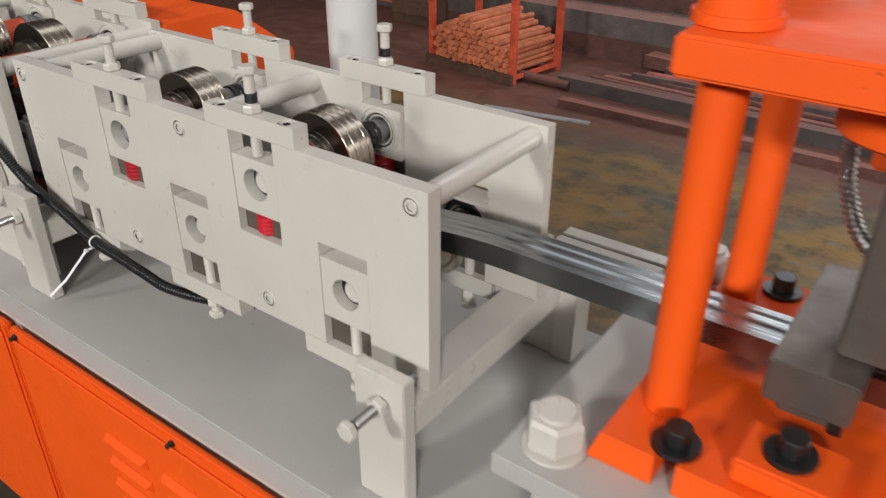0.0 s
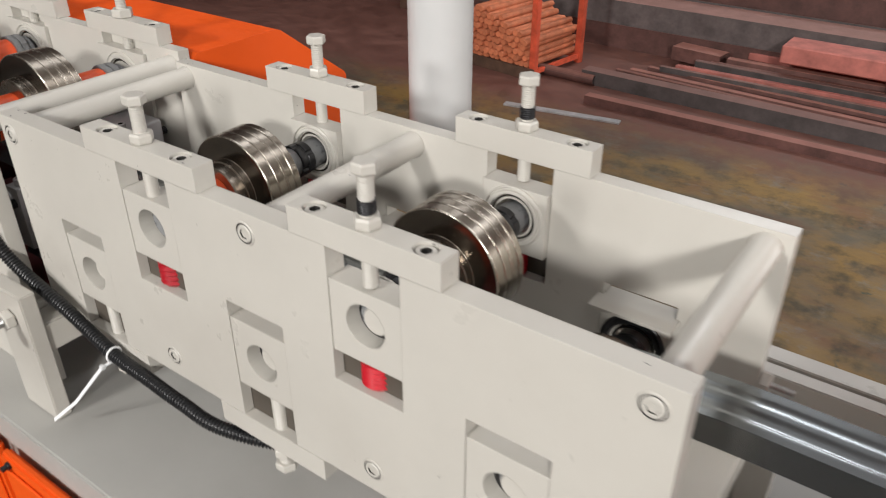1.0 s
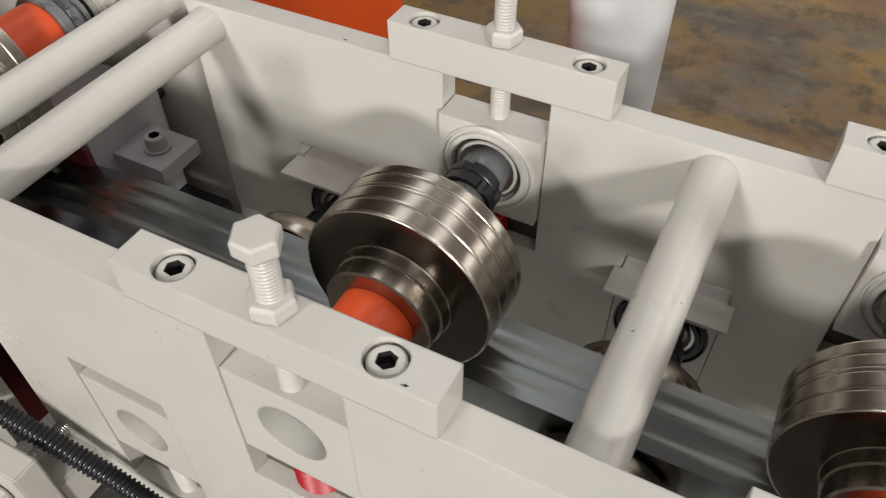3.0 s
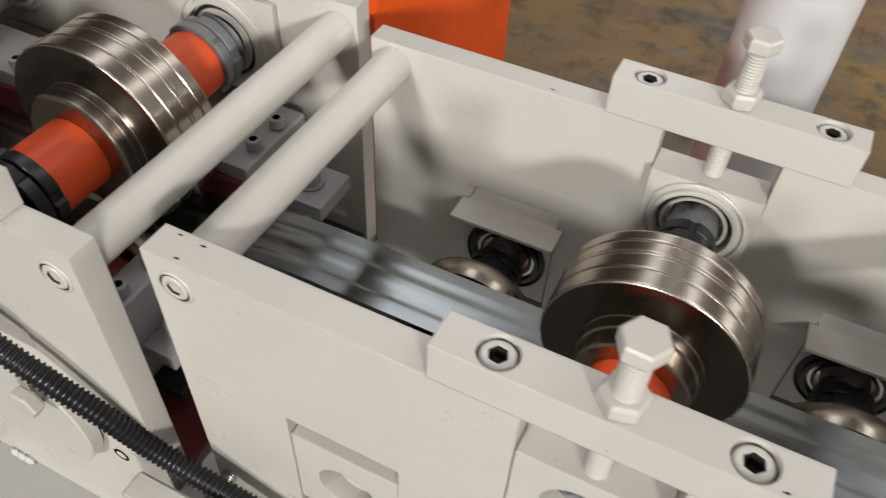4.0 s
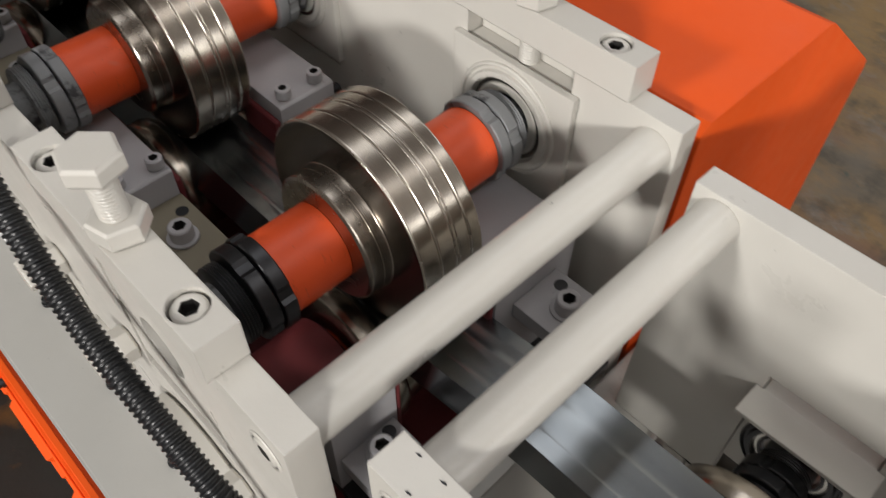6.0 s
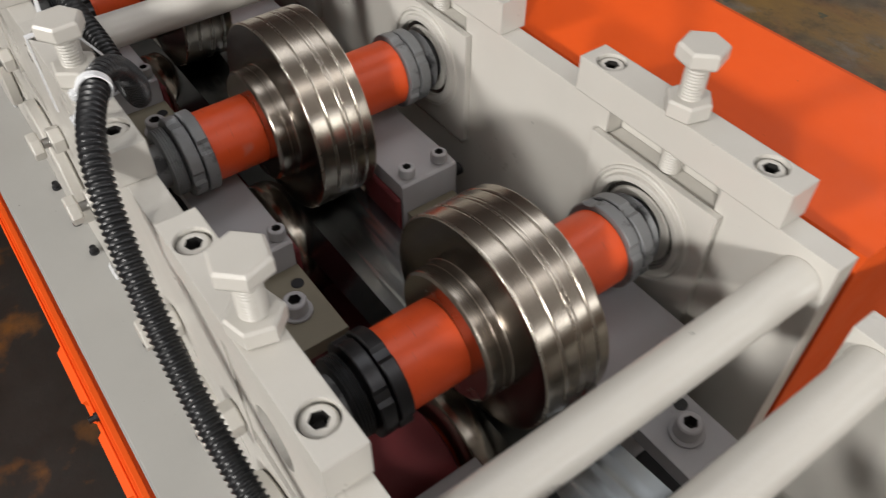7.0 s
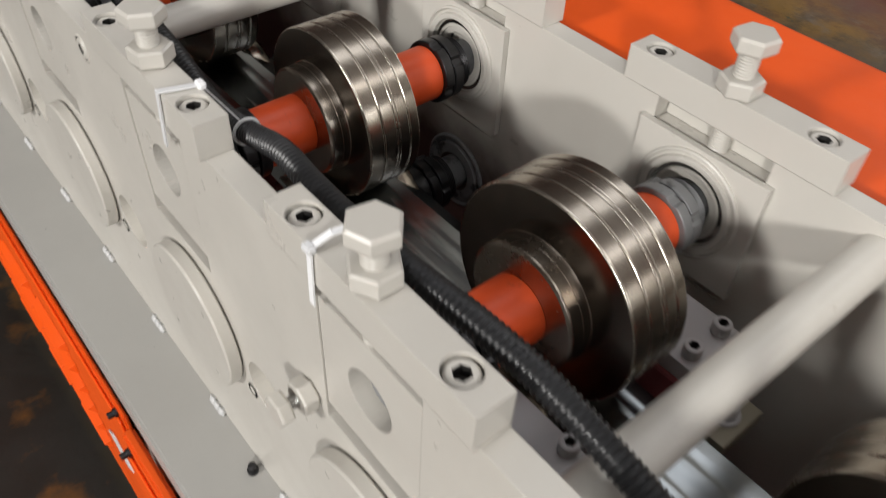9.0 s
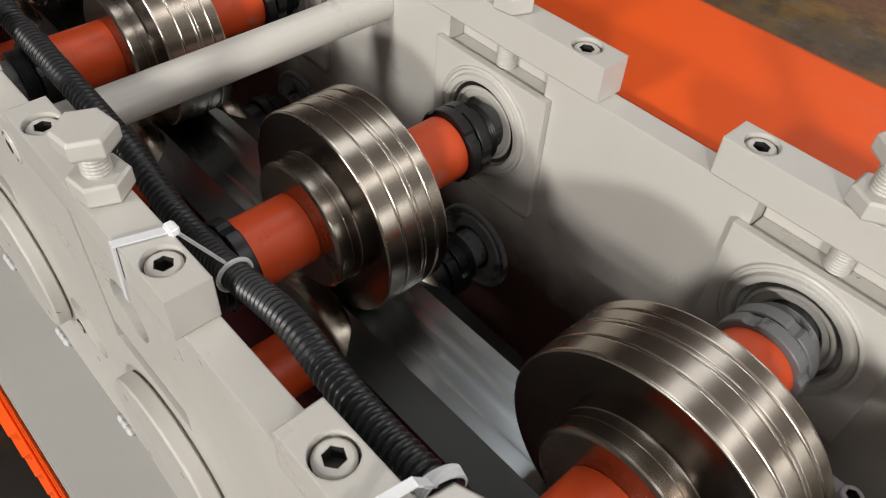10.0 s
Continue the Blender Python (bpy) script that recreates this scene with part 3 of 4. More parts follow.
def clamp_bar(parent, x, y0, y1, z0, z1, half, screws, flip=False, mid=0.0):
    bm = bmesh.new()
    yc = (y0 + y1) / 2
    slab(bm, x - half, x + half, y0, y1, z0, z1, [(x + mid - screws, yc, 0.0106), (x + mid + screws, yc, 0.0106)], "xyz", 24)
    bar = part("clamp_bar", bm, GREY, parent)
    for s in (-1, 1):
        if flip:
            share("cap_screw", CAP_SCREW, bar, pose(x + mid + s * screws, yc, z0 + 0.003, 180, 0, 20 * s))
        else:
            share("cap_screw", CAP_SCREW, bar, pose(x + mid + s * screws, yc, z1 - 0.002, 0, 0, 25 * s + x * 900))
    return bar


def bearing_block(parent, x, zc, half, z0, z1, y0, y1, hole, inner, ring=None, rs=1.0):
    """Sliding block with its bearing; inner: the side, -1 or 1, on which the ring shows."""
    bm = bmesh.new()
    slab(bm, x - half, x + half, z0, z1, y0, y1, [(x, zc, hole)], "xzy", 30)
    blk = part("bearing_block", bm, GREY, parent)
    bm = bmesh.new()
    yi = y1 if inner > 0 else y0
    d = inner
    turn_y(bm, [(yi, 0.036), (yi + d * 0.002, 0.036), (yi + d * 0.003, 0.0345), (yi + d * 0.001, 0.0335), (yi + d * 0.001, 0.0315), (yi + d * 0.004, 0.031), (yi + d * 0.004, 0.0275), (yi - d * 0.002, 0.027), (yi - d * 0.002, 0.0235), (yi + d * 0.0015, 0.0232), (yi + d * 0.0015, 0.0212), (yi - d * 0.004, 0.021)], 0, 0, 36, caps=False)
    bmesh.ops.transform(bm, matrix=Matrix.Translation((x, 0, zc)) @ Matrix.Diagonal((rs, 1, rs, 1)), verts=bm.verts)
    part("bearing_ring", bm, ring or GREY, blk, smooth=40)
    bm = bmesh.new()
    turn_y(bm, [(yi - d * 0.0015, 0.0268), (yi + d * 0.0008, 0.0262), (yi + d * 0.0008, 0.0237), (yi - d * 0.0015, 0.0233)], 0, 0, 36, caps=False)
    bmesh.ops.transform(bm, matrix=Matrix.Translation((x, 0, zc)) @ Matrix.Diagonal((rs, 1, rs, 1)), verts=bm.verts)
    part("bearing_seal", bm, BEARING, blk, smooth=40)
    if inner > 0:
        # black disc stands in for the shade deep in the open bore
        bm = bmesh.new()
        turn_y(bm, [(y0 + 0.0165, hole - 0.0006), (y0 + 0.0175, hole - 0.0006)], x, zc, 28)
        part("bore_shade_disc", bm, GUNMETAL, blk, smooth=40)
        if x > -0.92 or zc < 1.2:
            bm = bmesh.new()
            turn_y(bm, [(y0 + 0.010, 0.0128), (y0 + 0.011, 0.0138), (y0 + 0.0164, 0.0138)], x + 0.003, zc, 24)
            part("shaft_end", bm, GREY, blk, smooth=40)
    return blk


def tie_rod(parent, x, z, ya, yb, yf, r=0.0147):
    bm = bmesh.new()
    turn_y(bm, [(ya, r), (ya + 0.001, r + 0.0012), (ya + 0.004, r), (yb - 0.003, r), (yb - 0.001, r + 0.001), (yb, r + 0.001)], x, z, 32)
    rod = part("tie_rod", bm, GREY, parent, "round tie rod, painted grey", smooth=40)
    bm = bmesh.new()
    turn_y(bm, [(yf - 0.0002, 0.0125), (yf - 0.0012, 0.0118), (yf - 0.0012, 0.0104), (yf + 0.004, 0.0102)], x, z, 28, caps=False)
    part("counterbore_rim", bm, GREY, rod, smooth=50)
    # flat dark ring paints the shade and dirt of the screw's recess
    bm = bmesh.new()
    turn_y(bm, [(yf - 0.0006, 0.0105), (yf - 0.0006, 0.0090)], x, z, 28, caps=False)
    part("gap_shade_ring", bm, GUNMETAL, rod)
    share("cap_screw", CAP_SCREW, rod, pose(x, yf - 0.0016, z, 90, 0, 0))
    return rod


def notched(x0, x1, z0, z1, tops, bottoms, feet=()):
    """Outline (x, z) of a plate with rectangular slots from its upper and lower edges."""
    pts = [(x0, z0)]
    for x, h, z in sorted(bottoms):
        pts += [(x - h, z0), (x - h, z), (x + h, z), (x + h, z0)]
    pts += [(x1, z0), (x1, z1)]
    for x, h, z in sorted(tops, reverse=True):
        pts += [(x + h, z1), (x + h, z), (x - h, z), (x - h, z1)]
    return pts + [(x0, z1)]


ZT = 1.370
AXIS = 1.303
LOW1 = 1.194
UP1 = (-0.759, -1.047)
DOWN1 = (-0.615, -0.903, -1.191)
DOWN1_REAR = (-0.612, -0.901, -1.182)
F1, B1Y = (0.580, 0.602), (0.830, 0.849)


def stand_one():
    s = thing("roll_stand", "grey steel roll stand with cut-out side plates at the exit", "roll stand")
    for y0, y1, name, inner in ((*F1, "front_plate", 1), (*B1Y, "rear_plate", -1)):
        bm = bmesh.new()
        zt = ZT if inner > 0 else ZT - 0.003
        outline(bm, notched(-1.311, -0.485, 1.106, zt, [(x, 0.0395, 1.228) for x in UP1], [(x, 0.0395, 1.257) for x in (DOWN1 if inner > 0 else DOWN1_REAR)]), y0, y1)
        part(name, bm, GREY, s)
        for x in UP1:
            bearing_block(s, x, AXIS, 0.0388, 1.262, 1.338, y0 + (0.001 if inner > 0 else -0.008), y1 - 0.001 + (0.006 if inner > 0 else 0), 0.0215, inner)
            clamp_bar(s, x, y0 - (0.0008 if inner > 0 else 0.002), y1 + (0.0008 if inner > 0 else 0.002), zt, 1.396, 0.0885 if inner > 0 and x < -0.9 else 0.080, 0.058)
            bm = bmesh.new()
            turn_z(bm, [(1.2285, 0.013)] + [(1.230 + 0.003 * k, 0.0170 if k % 2 else 0.0140) for k in range(10)] + [(1.2615, 0.016)], x - 0.002, y0 + 0.0195 if inner > 0 else y1 - 0.019, 24)
            # added dark plate in place of the shade behind the spring
            part("slot_shade_plate", soft_box(x - 0.0392, x + 0.0392, y0 + 0.0115, y1 - 0.006, 1.2283, 1.2618, 0.0004), SLOT_SHADE, s)
            part("spring", bm, SPRING, s, "red polyurethane spring", smooth=60)
            adjusting_bolt(s, x, (y0 + y1) / 2, 1.396, 0.006 if x > -0.9 else -0.003, x > -0.9, x * 3, True)
        for x in (DOWN1 if inner > 0 else DOWN1_REAR):
            bearing_block(s, x, LOW1, 0.0388, 1.151, 1.237, y0 + (0.001 if inner > 0 else -0.0012), y1 - 0.001 + (0.010 if inner > 0 else 0), 0.0215, inner, GUNMETAL)
            if inner < 0:
                bm = bmesh.new()
                box(bm, x - 0.044, x + 0.044, y0 - 0.026, y0 - 0.0004, 1.2400, 1.2432)
                box(bm, x - 0.0385, x + 0.0385, y0 - 0.0004, y1 - 0.001, 1.2374, 1.2432)
                part("block_lid", bm, GREY, s)
            clamp_bar(s, x, y0 - 0.0008, y1 + 0.0008, 1.078, 1.1058, 0.078, 0.056, True)
            bm = bmesh.new()
            thread(bm, 1.05, 1.151, 0.008)
            b = part("lower_bolt", bm, GREY, s, smooth=60)
            # the same added dark sheet, for the shade behind the lower bolt
            part("slot_shade_plate", soft_box(x - 0.0392, x + 0.0392, y0 + 0.012, y1 - 0.006, 1.1062, 1.1507, 0.0004), SLOT_SHADE, s)
            b.location = (x + 0.006, (y0 + y1) / 2, 0)
            share("hex_head", SIDE_HEAD, b, pose(0, 0, 1.045, 0, 0, 0))
            share("hex_nut", SIDE_NUT, b, pose(0, 0, 1.0655, 0, 0, 0))
    for x in (-0.508, -0.898, -1.292):
        tie_rod(s, x, 1.348, F1[1], B1Y[0], F1[0])
    for x in (-0.759, -1.055):
        tie_rod(s, x, 1.134, F1[1], B1Y[0], F1[0], 0.0125)
    chips = random.Random(11)
    for cx, cy, cz in ((-1.298, 0.5985, ZT), (-1.289, 0.5835, ZT), (-1.281, 0.5975, ZT), (-1.167, 0.834, ZT - 0.003), (-0.52, 0.592, ZT), (-0.70, 0.599, 1.396), (-0.975, 0.582, 1.396)):
        bm = bmesh.new()
        ring = [(cx + chips.uniform(0.0003, 0.0030) * math.cos(k * 0.9), cy + chips.uniform(0.0002, 0.0009) * math.sin(k * 0.9)) for k in range(7)]
        low, top = [[bm.verts.new((*q, z)) for q in ring] for z in (cz - 0.0002, cz + 0.00025)]
        bm.faces.new(top)
        bm.faces.new(low[::-1])
        for k in range(7):
            bm.faces.new((low[k], low[(k + 1) % 7], top[(k + 1) % 7], top[k]))
        part("paint_chip", bm, GUNMETAL, s)
    bolt = share("end_bolt", SIDE_HEAD, s, pose(-0.4845, 0.8395, 1.20, 0, 90, 0))
    share("threaded_shank", SIDE_THREAD, bolt, pose(0, 0, 0.012, 0, 0, 0) @ Matrix.Scale(0.7, 4))
    for x in (-0.512, -1.303):
        part("cross_beam", soft_box(x - 0.03, x + 0.03, 0.5405, 0.93, 1.062, 1.1055, 0.002), GREY, s)
        for y in (0.519, 0.905):
            bm = soft_box(x - 0.0375, x + 0.0375, y, y + 0.021, TZ + 0.0005, 1.160 if y < 0.7 else 1.0615, 0.0015)
            p = part("support_post", bm, GREY, s)
            if y < 0.7:
                share("hex_head", SIDE_HEAD, p, pose(x + 0.004, y - 0.062, 1.120, -90, 0, 0))
                share("threaded_shank", SIDE_THREAD, p, pose(x + 0.004, y - 0.027, 1.120, -90, 0, 0))
                share("threaded_shank", SIDE_THREAD, p, pose(x + 0.004, y + 0.035, 1.120, -90, 0, 0))
                share("hex_nut", SIDE_NUT, p, pose(x + 0.004, y - 0.013, 1.120, -90, 0, 0))
    return s


stand_one()

PITCH = 0.2625


def make_weld(bm):
    for j in range(3):
        turn_y(bm, [(-0.006, 0.003), (-0.003, 0.0065), (0.002, 0.004)], 0.009 * j - 0.009, 0, 8)


WELD = mesh_of(make_weld, PALE, "weld_bead", 60)
UP2 = [-1.472, -1.733, -1.996, -2.260, -2.525, -2.7875, -3.05]
OPENINGS = [-2.408 + PITCH * k for k in range(-3, 4)]
F2, B2Y = (0.556, 0.5755), (0.855, 0.8735)
LOW2 = 1.163


def stand_two():
    s = thing("roll_stand", "long grey steel roll stand welded to the table", "roll stand")
    for y0, y1, name, inner in ((*F2, "front_plate", 1), (*B2Y, "rear_plate", -1)):
        bm = bmesh.new()
        pts = notched(-3.45, -1.338, TZ + 0.0005, ZT, [(x, 0.049, 1.232) for x in UP2], [])
        if inner > 0:
            pierced(bm, pts, [(x, 1.143, 0.029) for x in OPENINGS], y0, y1)
        else:
            outline(bm, pts, y0, y1)
        part(name, bm, GREY if inner > 0 else SHADED_GREY, s)
        for x in OPENINGS if inner > 0 else ():
            bm = bmesh.new()
            turn_y(bm, [(y0 + 0.013, 0.0286), (y0 + 0.016, 0.0286)], x, 1.143, 32)
            part("hole_plug", bm, GREY, s, smooth=40)
        yo = y0 if inner > 0 else y1
        d = -inner
        for k, x in enumerate(UP2):
            bearing_block(s, x, AXIS, 0.0484 if inner > 0 else 0.0565, 1.247 if inner > 0 else 1.243, 1.352, y0 + (0.0012 if inner > 0 else -0.006), (y1 - 0.0012 + 0.005) if inner > 0 else y0 - 0.0002, 0.0215, inner, rs=1.28)
            if inner < 0:
                part("block_back", soft_box(x - 0.0484, x + 0.0484, y0 + 0.0002, y1 - 0.0008, 1.2325, 1.350, 0.0006), GREY, s)
                part("slot_lip", soft_box(x - 0.0484, x + 0.0484, y1 - 0.004, y1 - 0.001, 1.3502, 1.3695, 0.0004), GREY, s)
            front = inner > 0
            shift = (-0.009 if k == 0 else 0.0) if front else 0.005
            clamp_bar(s, x + shift, y0 - (0.004 if front else 0.0008), y1 + (0.0008 if front else 0.005), ZT, 1.397, 0.090 if front else 0.088, 0.0665, mid=0.0 if front else -0.003)
            adjusting_bolt(s, x + ((-0.003, 0.003, -0.003, 0.005)[k] if front and k < 4 else 0.003), (y0 + y1) / 2, 1.397, ((0.0, -0.008) if front else (-0.003, -0.006))[k] if k < 2 else (-0.013 if front else -0.009), False, x * 50)
            bm = bmesh.new()
            yi = y1 if inner > 0 else y0
            turn_y(bm, [(yi, 0.042), (yi + inner * 0.003, 0.042), (yi + inner * 0.004, 0.040), (yi + inner * 0.001, 0.038), (yi + inner * 0.001, 0.034), (yi + inner * 0.004, 0.033), (yi + inner * 0.004, 0.022)], x, LOW2, 36, caps=False)
            part("lower_bearing", bm, NUTGREY, s, smooth=40)
            bm = bmesh.new()
            xd, zd = -1.465 - PITCH * k, 1.151
            turn_y(bm, [(yo, 0.0655), (yo + d * 0.0018, 0.0655), (yo + d * 0.0018, 0.069), (yo + d * 0.0025, 0.070), (yo + d * 0.0125, 0.070), (yo + d * 0.014, 0.0685), (yo + d * 0.014, 0.02)], xd, zd, 48)
            cap = part("bearing_cap", bm, GREY, s, "round bearing cap", smooth=35)
            for q in range(4):
                a = math.pi / 4 + q * math.pi / 2
                share("cap_screw", CAP_SCREW, cap, pose(xd + 0.055 * math.cos(a), yo + d * 0.0142, zd + 0.055 * math.sin(a), 90, 0, 0) @ Matrix.Scale(0.55, 4))
            if inner > 0:
                for dx, zb in (((-0.068, 1.239), (0.092, 1.239) if k else (0.052, 1.203)) if k < 3 else ()):
                    b = share("side_bolt", SIDE_HEAD, s, pose(x + dx, yo - 0.030, zb, -90, 0, 0))
                    share("threaded_shank", SIDE_THREAD, b, pose(0, 0, 0.0255, 0, 0, 0) @ Matrix.Scale(0.75, 4))
                    share("hex_nut", SIDE_NUT, b, pose(0, 0, 0.0175, 0, 0, 15))
                for dx, zz in ((0.085, 1.115), (-0.07, 1.105)):
                    bm = bmesh.new()
                    turn_y(bm, [(yo - 0.0006, 0.0075), (yo - 0.0006, 0.005), (yo + 0.001, 0.005)], x + dx, zz, 16)
                    part("plug", bm, GREY, s, smooth=40)
        # weld beads along the foot
        for k in range(14):
            share("weld_bead", WELD, s, pose(-3.3 + 0.145 * k, yo, TZ + 0.004))
    # added sheet: its dark red darkens the inside, where light is blocked
    part("interior_shade_sheet", soft_box(-3.44, -1.36, F2[1] + 0.001, B2Y[0] - 0.001, 1.060, 1.066, 0.001), PRIMER, s, "dark red sheet added for the dark interior under the rolls")
    for x in (-1.357, -1.865, -2.390, -2.915):
        tie_rod(s, x, 1.346, F2[1], B2Y[0], F2[0])
    return s


stand_two()

# ---- roller shafts ----
SPIN = []


def notch_nut(bm, y0, y1, r, n=4):
    """Slotted ring nut about the y axis, with broken edges."""
    m, c = n * 18, 0.0008
    rings = []
    for y, k0 in ((y0, c), (y0 + c, 0), (y1 - c, 0), (y1, c)):
        rad = [(r - k0 if k % 18 > 2 else r - 0.0022) for k in range(m)]
        rings.append([bm.verts.new((rad[k] * math.sin(2 * math.pi * k / m), y, rad[k] * math.cos(2 * math.pi * k / m))) for k in range(m)])
    for a, b in zip(rings, rings[1:]):
        for k in range(m):
            bm.faces.new((a[k], a[(k + 1) % m], b[(k + 1) % m], b[k]))
    bm.faces.new(rings[0])
    bm.faces.new(rings[-1])


def roller_shaft(x, z, front, back, profile, hub, sleeve, speed, label, nut_mat, sleeve_mat=ORANGE_DULL, zone=None, sr=0.0245, back_mat=None, back_r=None):
    """A shaft with its turned roll, sleeves and ring nuts; local space has the axis on y."""
    s = thing("roller_shaft", label, "forming roller", (x, 0, z), "forming rollers")
    bm = bmesh.new()
    turn_y(bm, [(front - 0.007, 0.0165), (front - 0.005, 0.018), (back + 0.014, 0.018), (back + 0.016, 0.0165)], n=28)
    part("shaft", bm, NUTGREY, s, smooth=40)
    bm = bmesh.new()
    turn_y(bm, profile, n=72, mat=zone)
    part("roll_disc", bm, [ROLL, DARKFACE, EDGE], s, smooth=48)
    if hub:
        bm = bmesh.new()
        turn_y(bm, hub, n=56)
        part("roll_hub", bm, HUB, s, smooth=25)
    for k, (a, b) in enumerate(sleeve):
        bm = bmesh.new()
        mat, q = (back_mat or sleeve_mat, back_r or sr) if k else (sleeve_mat, sr)
        turn_y(bm, [(a, q - 0.001), (a + 0.0008, q), (b - 0.0008, q), (b, q - 0.001)], n=40)
        part("sleeve", bm, mat, s, "orange painted spacer sleeve" if mat is ORANGE_DULL else "blackened spacer sleeve", smooth=40)
    a, b = sleeve[0][0], sleeve[-1][1]
    for y, d in ((a, -1), (b, 1)):
        q = (back_r or sr) if d > 0 else sr
        for k, (o, w, r) in enumerate(((0.0, 0.0096, q + 0.0044), (0.0112, 0.0100, q + 0.0038))):
            y0, y1 = sorted((y + d * o, y + d * (o + w)))
            bm = bmesh.new()
            notch_nut(bm, y0, y1, r)
            nut = part("ring_nut", bm, nut_mat[0 if d < 0 else 1], s, smooth=30)
            nut.rotation_euler = (0, 0.7 * k + y * 40, 0)
        y0, y1 = sorted((y + d * 0.0218, y + d * 0.033))
        bm = bmesh.new()
        turn_y(bm, [(y0 + 0.001 * k, q * 0.96 if k % 2 else q * 0.92) for k in range(max(2, int((y1 - y0) / 0.001)))], n=28)
        part("threaded_collar", bm, nut_mat[0 if d < 0 else 1], s, smooth=60)
    SPIN.append((s, x, z, speed))
    return s


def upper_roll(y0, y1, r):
    """Profile of the wide upper roll with turned grooves, whose broken edges carry painted glints; its side faces carry
    a painted dark reflection.
    """
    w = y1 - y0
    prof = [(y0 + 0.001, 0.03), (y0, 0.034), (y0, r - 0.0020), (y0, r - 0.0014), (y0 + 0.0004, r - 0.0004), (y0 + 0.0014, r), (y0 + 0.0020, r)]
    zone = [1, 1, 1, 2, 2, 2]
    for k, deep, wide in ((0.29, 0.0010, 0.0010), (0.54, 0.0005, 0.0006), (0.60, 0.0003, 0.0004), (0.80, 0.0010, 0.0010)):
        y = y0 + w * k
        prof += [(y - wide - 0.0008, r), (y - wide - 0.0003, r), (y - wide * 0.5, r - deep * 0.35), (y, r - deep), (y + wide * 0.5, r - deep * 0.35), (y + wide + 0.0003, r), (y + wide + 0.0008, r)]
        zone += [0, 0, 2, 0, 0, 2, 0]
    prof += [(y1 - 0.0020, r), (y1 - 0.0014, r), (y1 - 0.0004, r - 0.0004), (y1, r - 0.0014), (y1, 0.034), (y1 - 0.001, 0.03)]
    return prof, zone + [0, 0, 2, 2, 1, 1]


def lower_roll(y0, y1, r, rim):
    return [(y0 - 0.018, 0.03), (y0 - 0.018, rim - 0.0015), (y0 - 0.0165, rim), (y0 - 0.003, rim), (y0, rim - 0.002), (y0 + 0.001, r), (y0 + 0.02, r), (y0 + 0.022, r - 0.002), (y1 - 0.022, r - 0.002), (y1 - 0.02, r), (y1 - 0.001, r), (y1, rim - 0.002), (y1 + 0.003, rim), (y1 + 0.0165, rim), (y1 + 0.018, rim - 0.0015), (y1 + 0.018, 0.03)]


LINE = 0.19  # metres a second
for x in UP1:
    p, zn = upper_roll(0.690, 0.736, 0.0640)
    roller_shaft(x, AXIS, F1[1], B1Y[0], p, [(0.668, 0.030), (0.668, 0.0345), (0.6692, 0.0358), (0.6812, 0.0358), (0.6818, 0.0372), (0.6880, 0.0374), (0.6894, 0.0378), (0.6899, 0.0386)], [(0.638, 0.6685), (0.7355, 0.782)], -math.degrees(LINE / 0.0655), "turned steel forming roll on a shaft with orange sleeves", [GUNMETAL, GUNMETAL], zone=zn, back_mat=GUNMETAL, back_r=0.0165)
for x in DOWN1_REAR:
    roller_shaft(x, LOW1, F1[1], B1Y[0], lower_roll(0.690, 0.752, 0.040, 0.049), None, [(0.632, 0.673), (0.769, 0.79)], math.degrees(LINE / 0.0425), "lower steel forming roll with narrow rims", [GUNMETAL, GUNMETAL], GUNMETAL, sr=0.0195)
radii = (0.0768, 0.0800, 0.0808, 0.0748, 0.0755, 0.0755, 0.0755)
for k, x in enumerate(UP2):
    r = radii[k]
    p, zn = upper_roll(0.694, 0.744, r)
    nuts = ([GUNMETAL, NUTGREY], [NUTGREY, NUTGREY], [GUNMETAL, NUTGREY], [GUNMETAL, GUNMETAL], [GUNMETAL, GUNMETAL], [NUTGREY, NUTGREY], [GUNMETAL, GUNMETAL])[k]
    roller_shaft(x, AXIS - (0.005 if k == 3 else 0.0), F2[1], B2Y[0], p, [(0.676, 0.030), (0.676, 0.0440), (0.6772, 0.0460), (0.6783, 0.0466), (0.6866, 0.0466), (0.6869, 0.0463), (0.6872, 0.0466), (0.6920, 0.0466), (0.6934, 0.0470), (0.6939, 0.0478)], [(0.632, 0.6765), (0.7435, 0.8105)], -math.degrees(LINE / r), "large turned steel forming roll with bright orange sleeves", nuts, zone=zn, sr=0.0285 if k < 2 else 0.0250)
    rl = AXIS - LOW2 - r - 0.004
    roller_shaft(x, LOW2, F2[1], B2Y[0], lower_roll(0.690, 0.750, rl, rl + 0.006), None, [(0.625, 0.673), (0.767, 0.803)], math.degrees(LINE / rl), "lower steel forming roll with orange sleeves", [GUNMETAL, GUNMETAL], ORANGE_DULL, sr=0.0255, back_mat=GUNMETAL)
    if k == 0:
        bm = bmesh.new()
        turn_y(bm, [(0.600, 0.040), (0.602, 0.043), (0.666, 0.043), (0.668, 0.040)], n=40)
        part("cast_sleeve", bm, PRIMER, SPIN[-1][0], "rough dark red cast sleeve", smooth=40)

# ---- galvanised strip ----


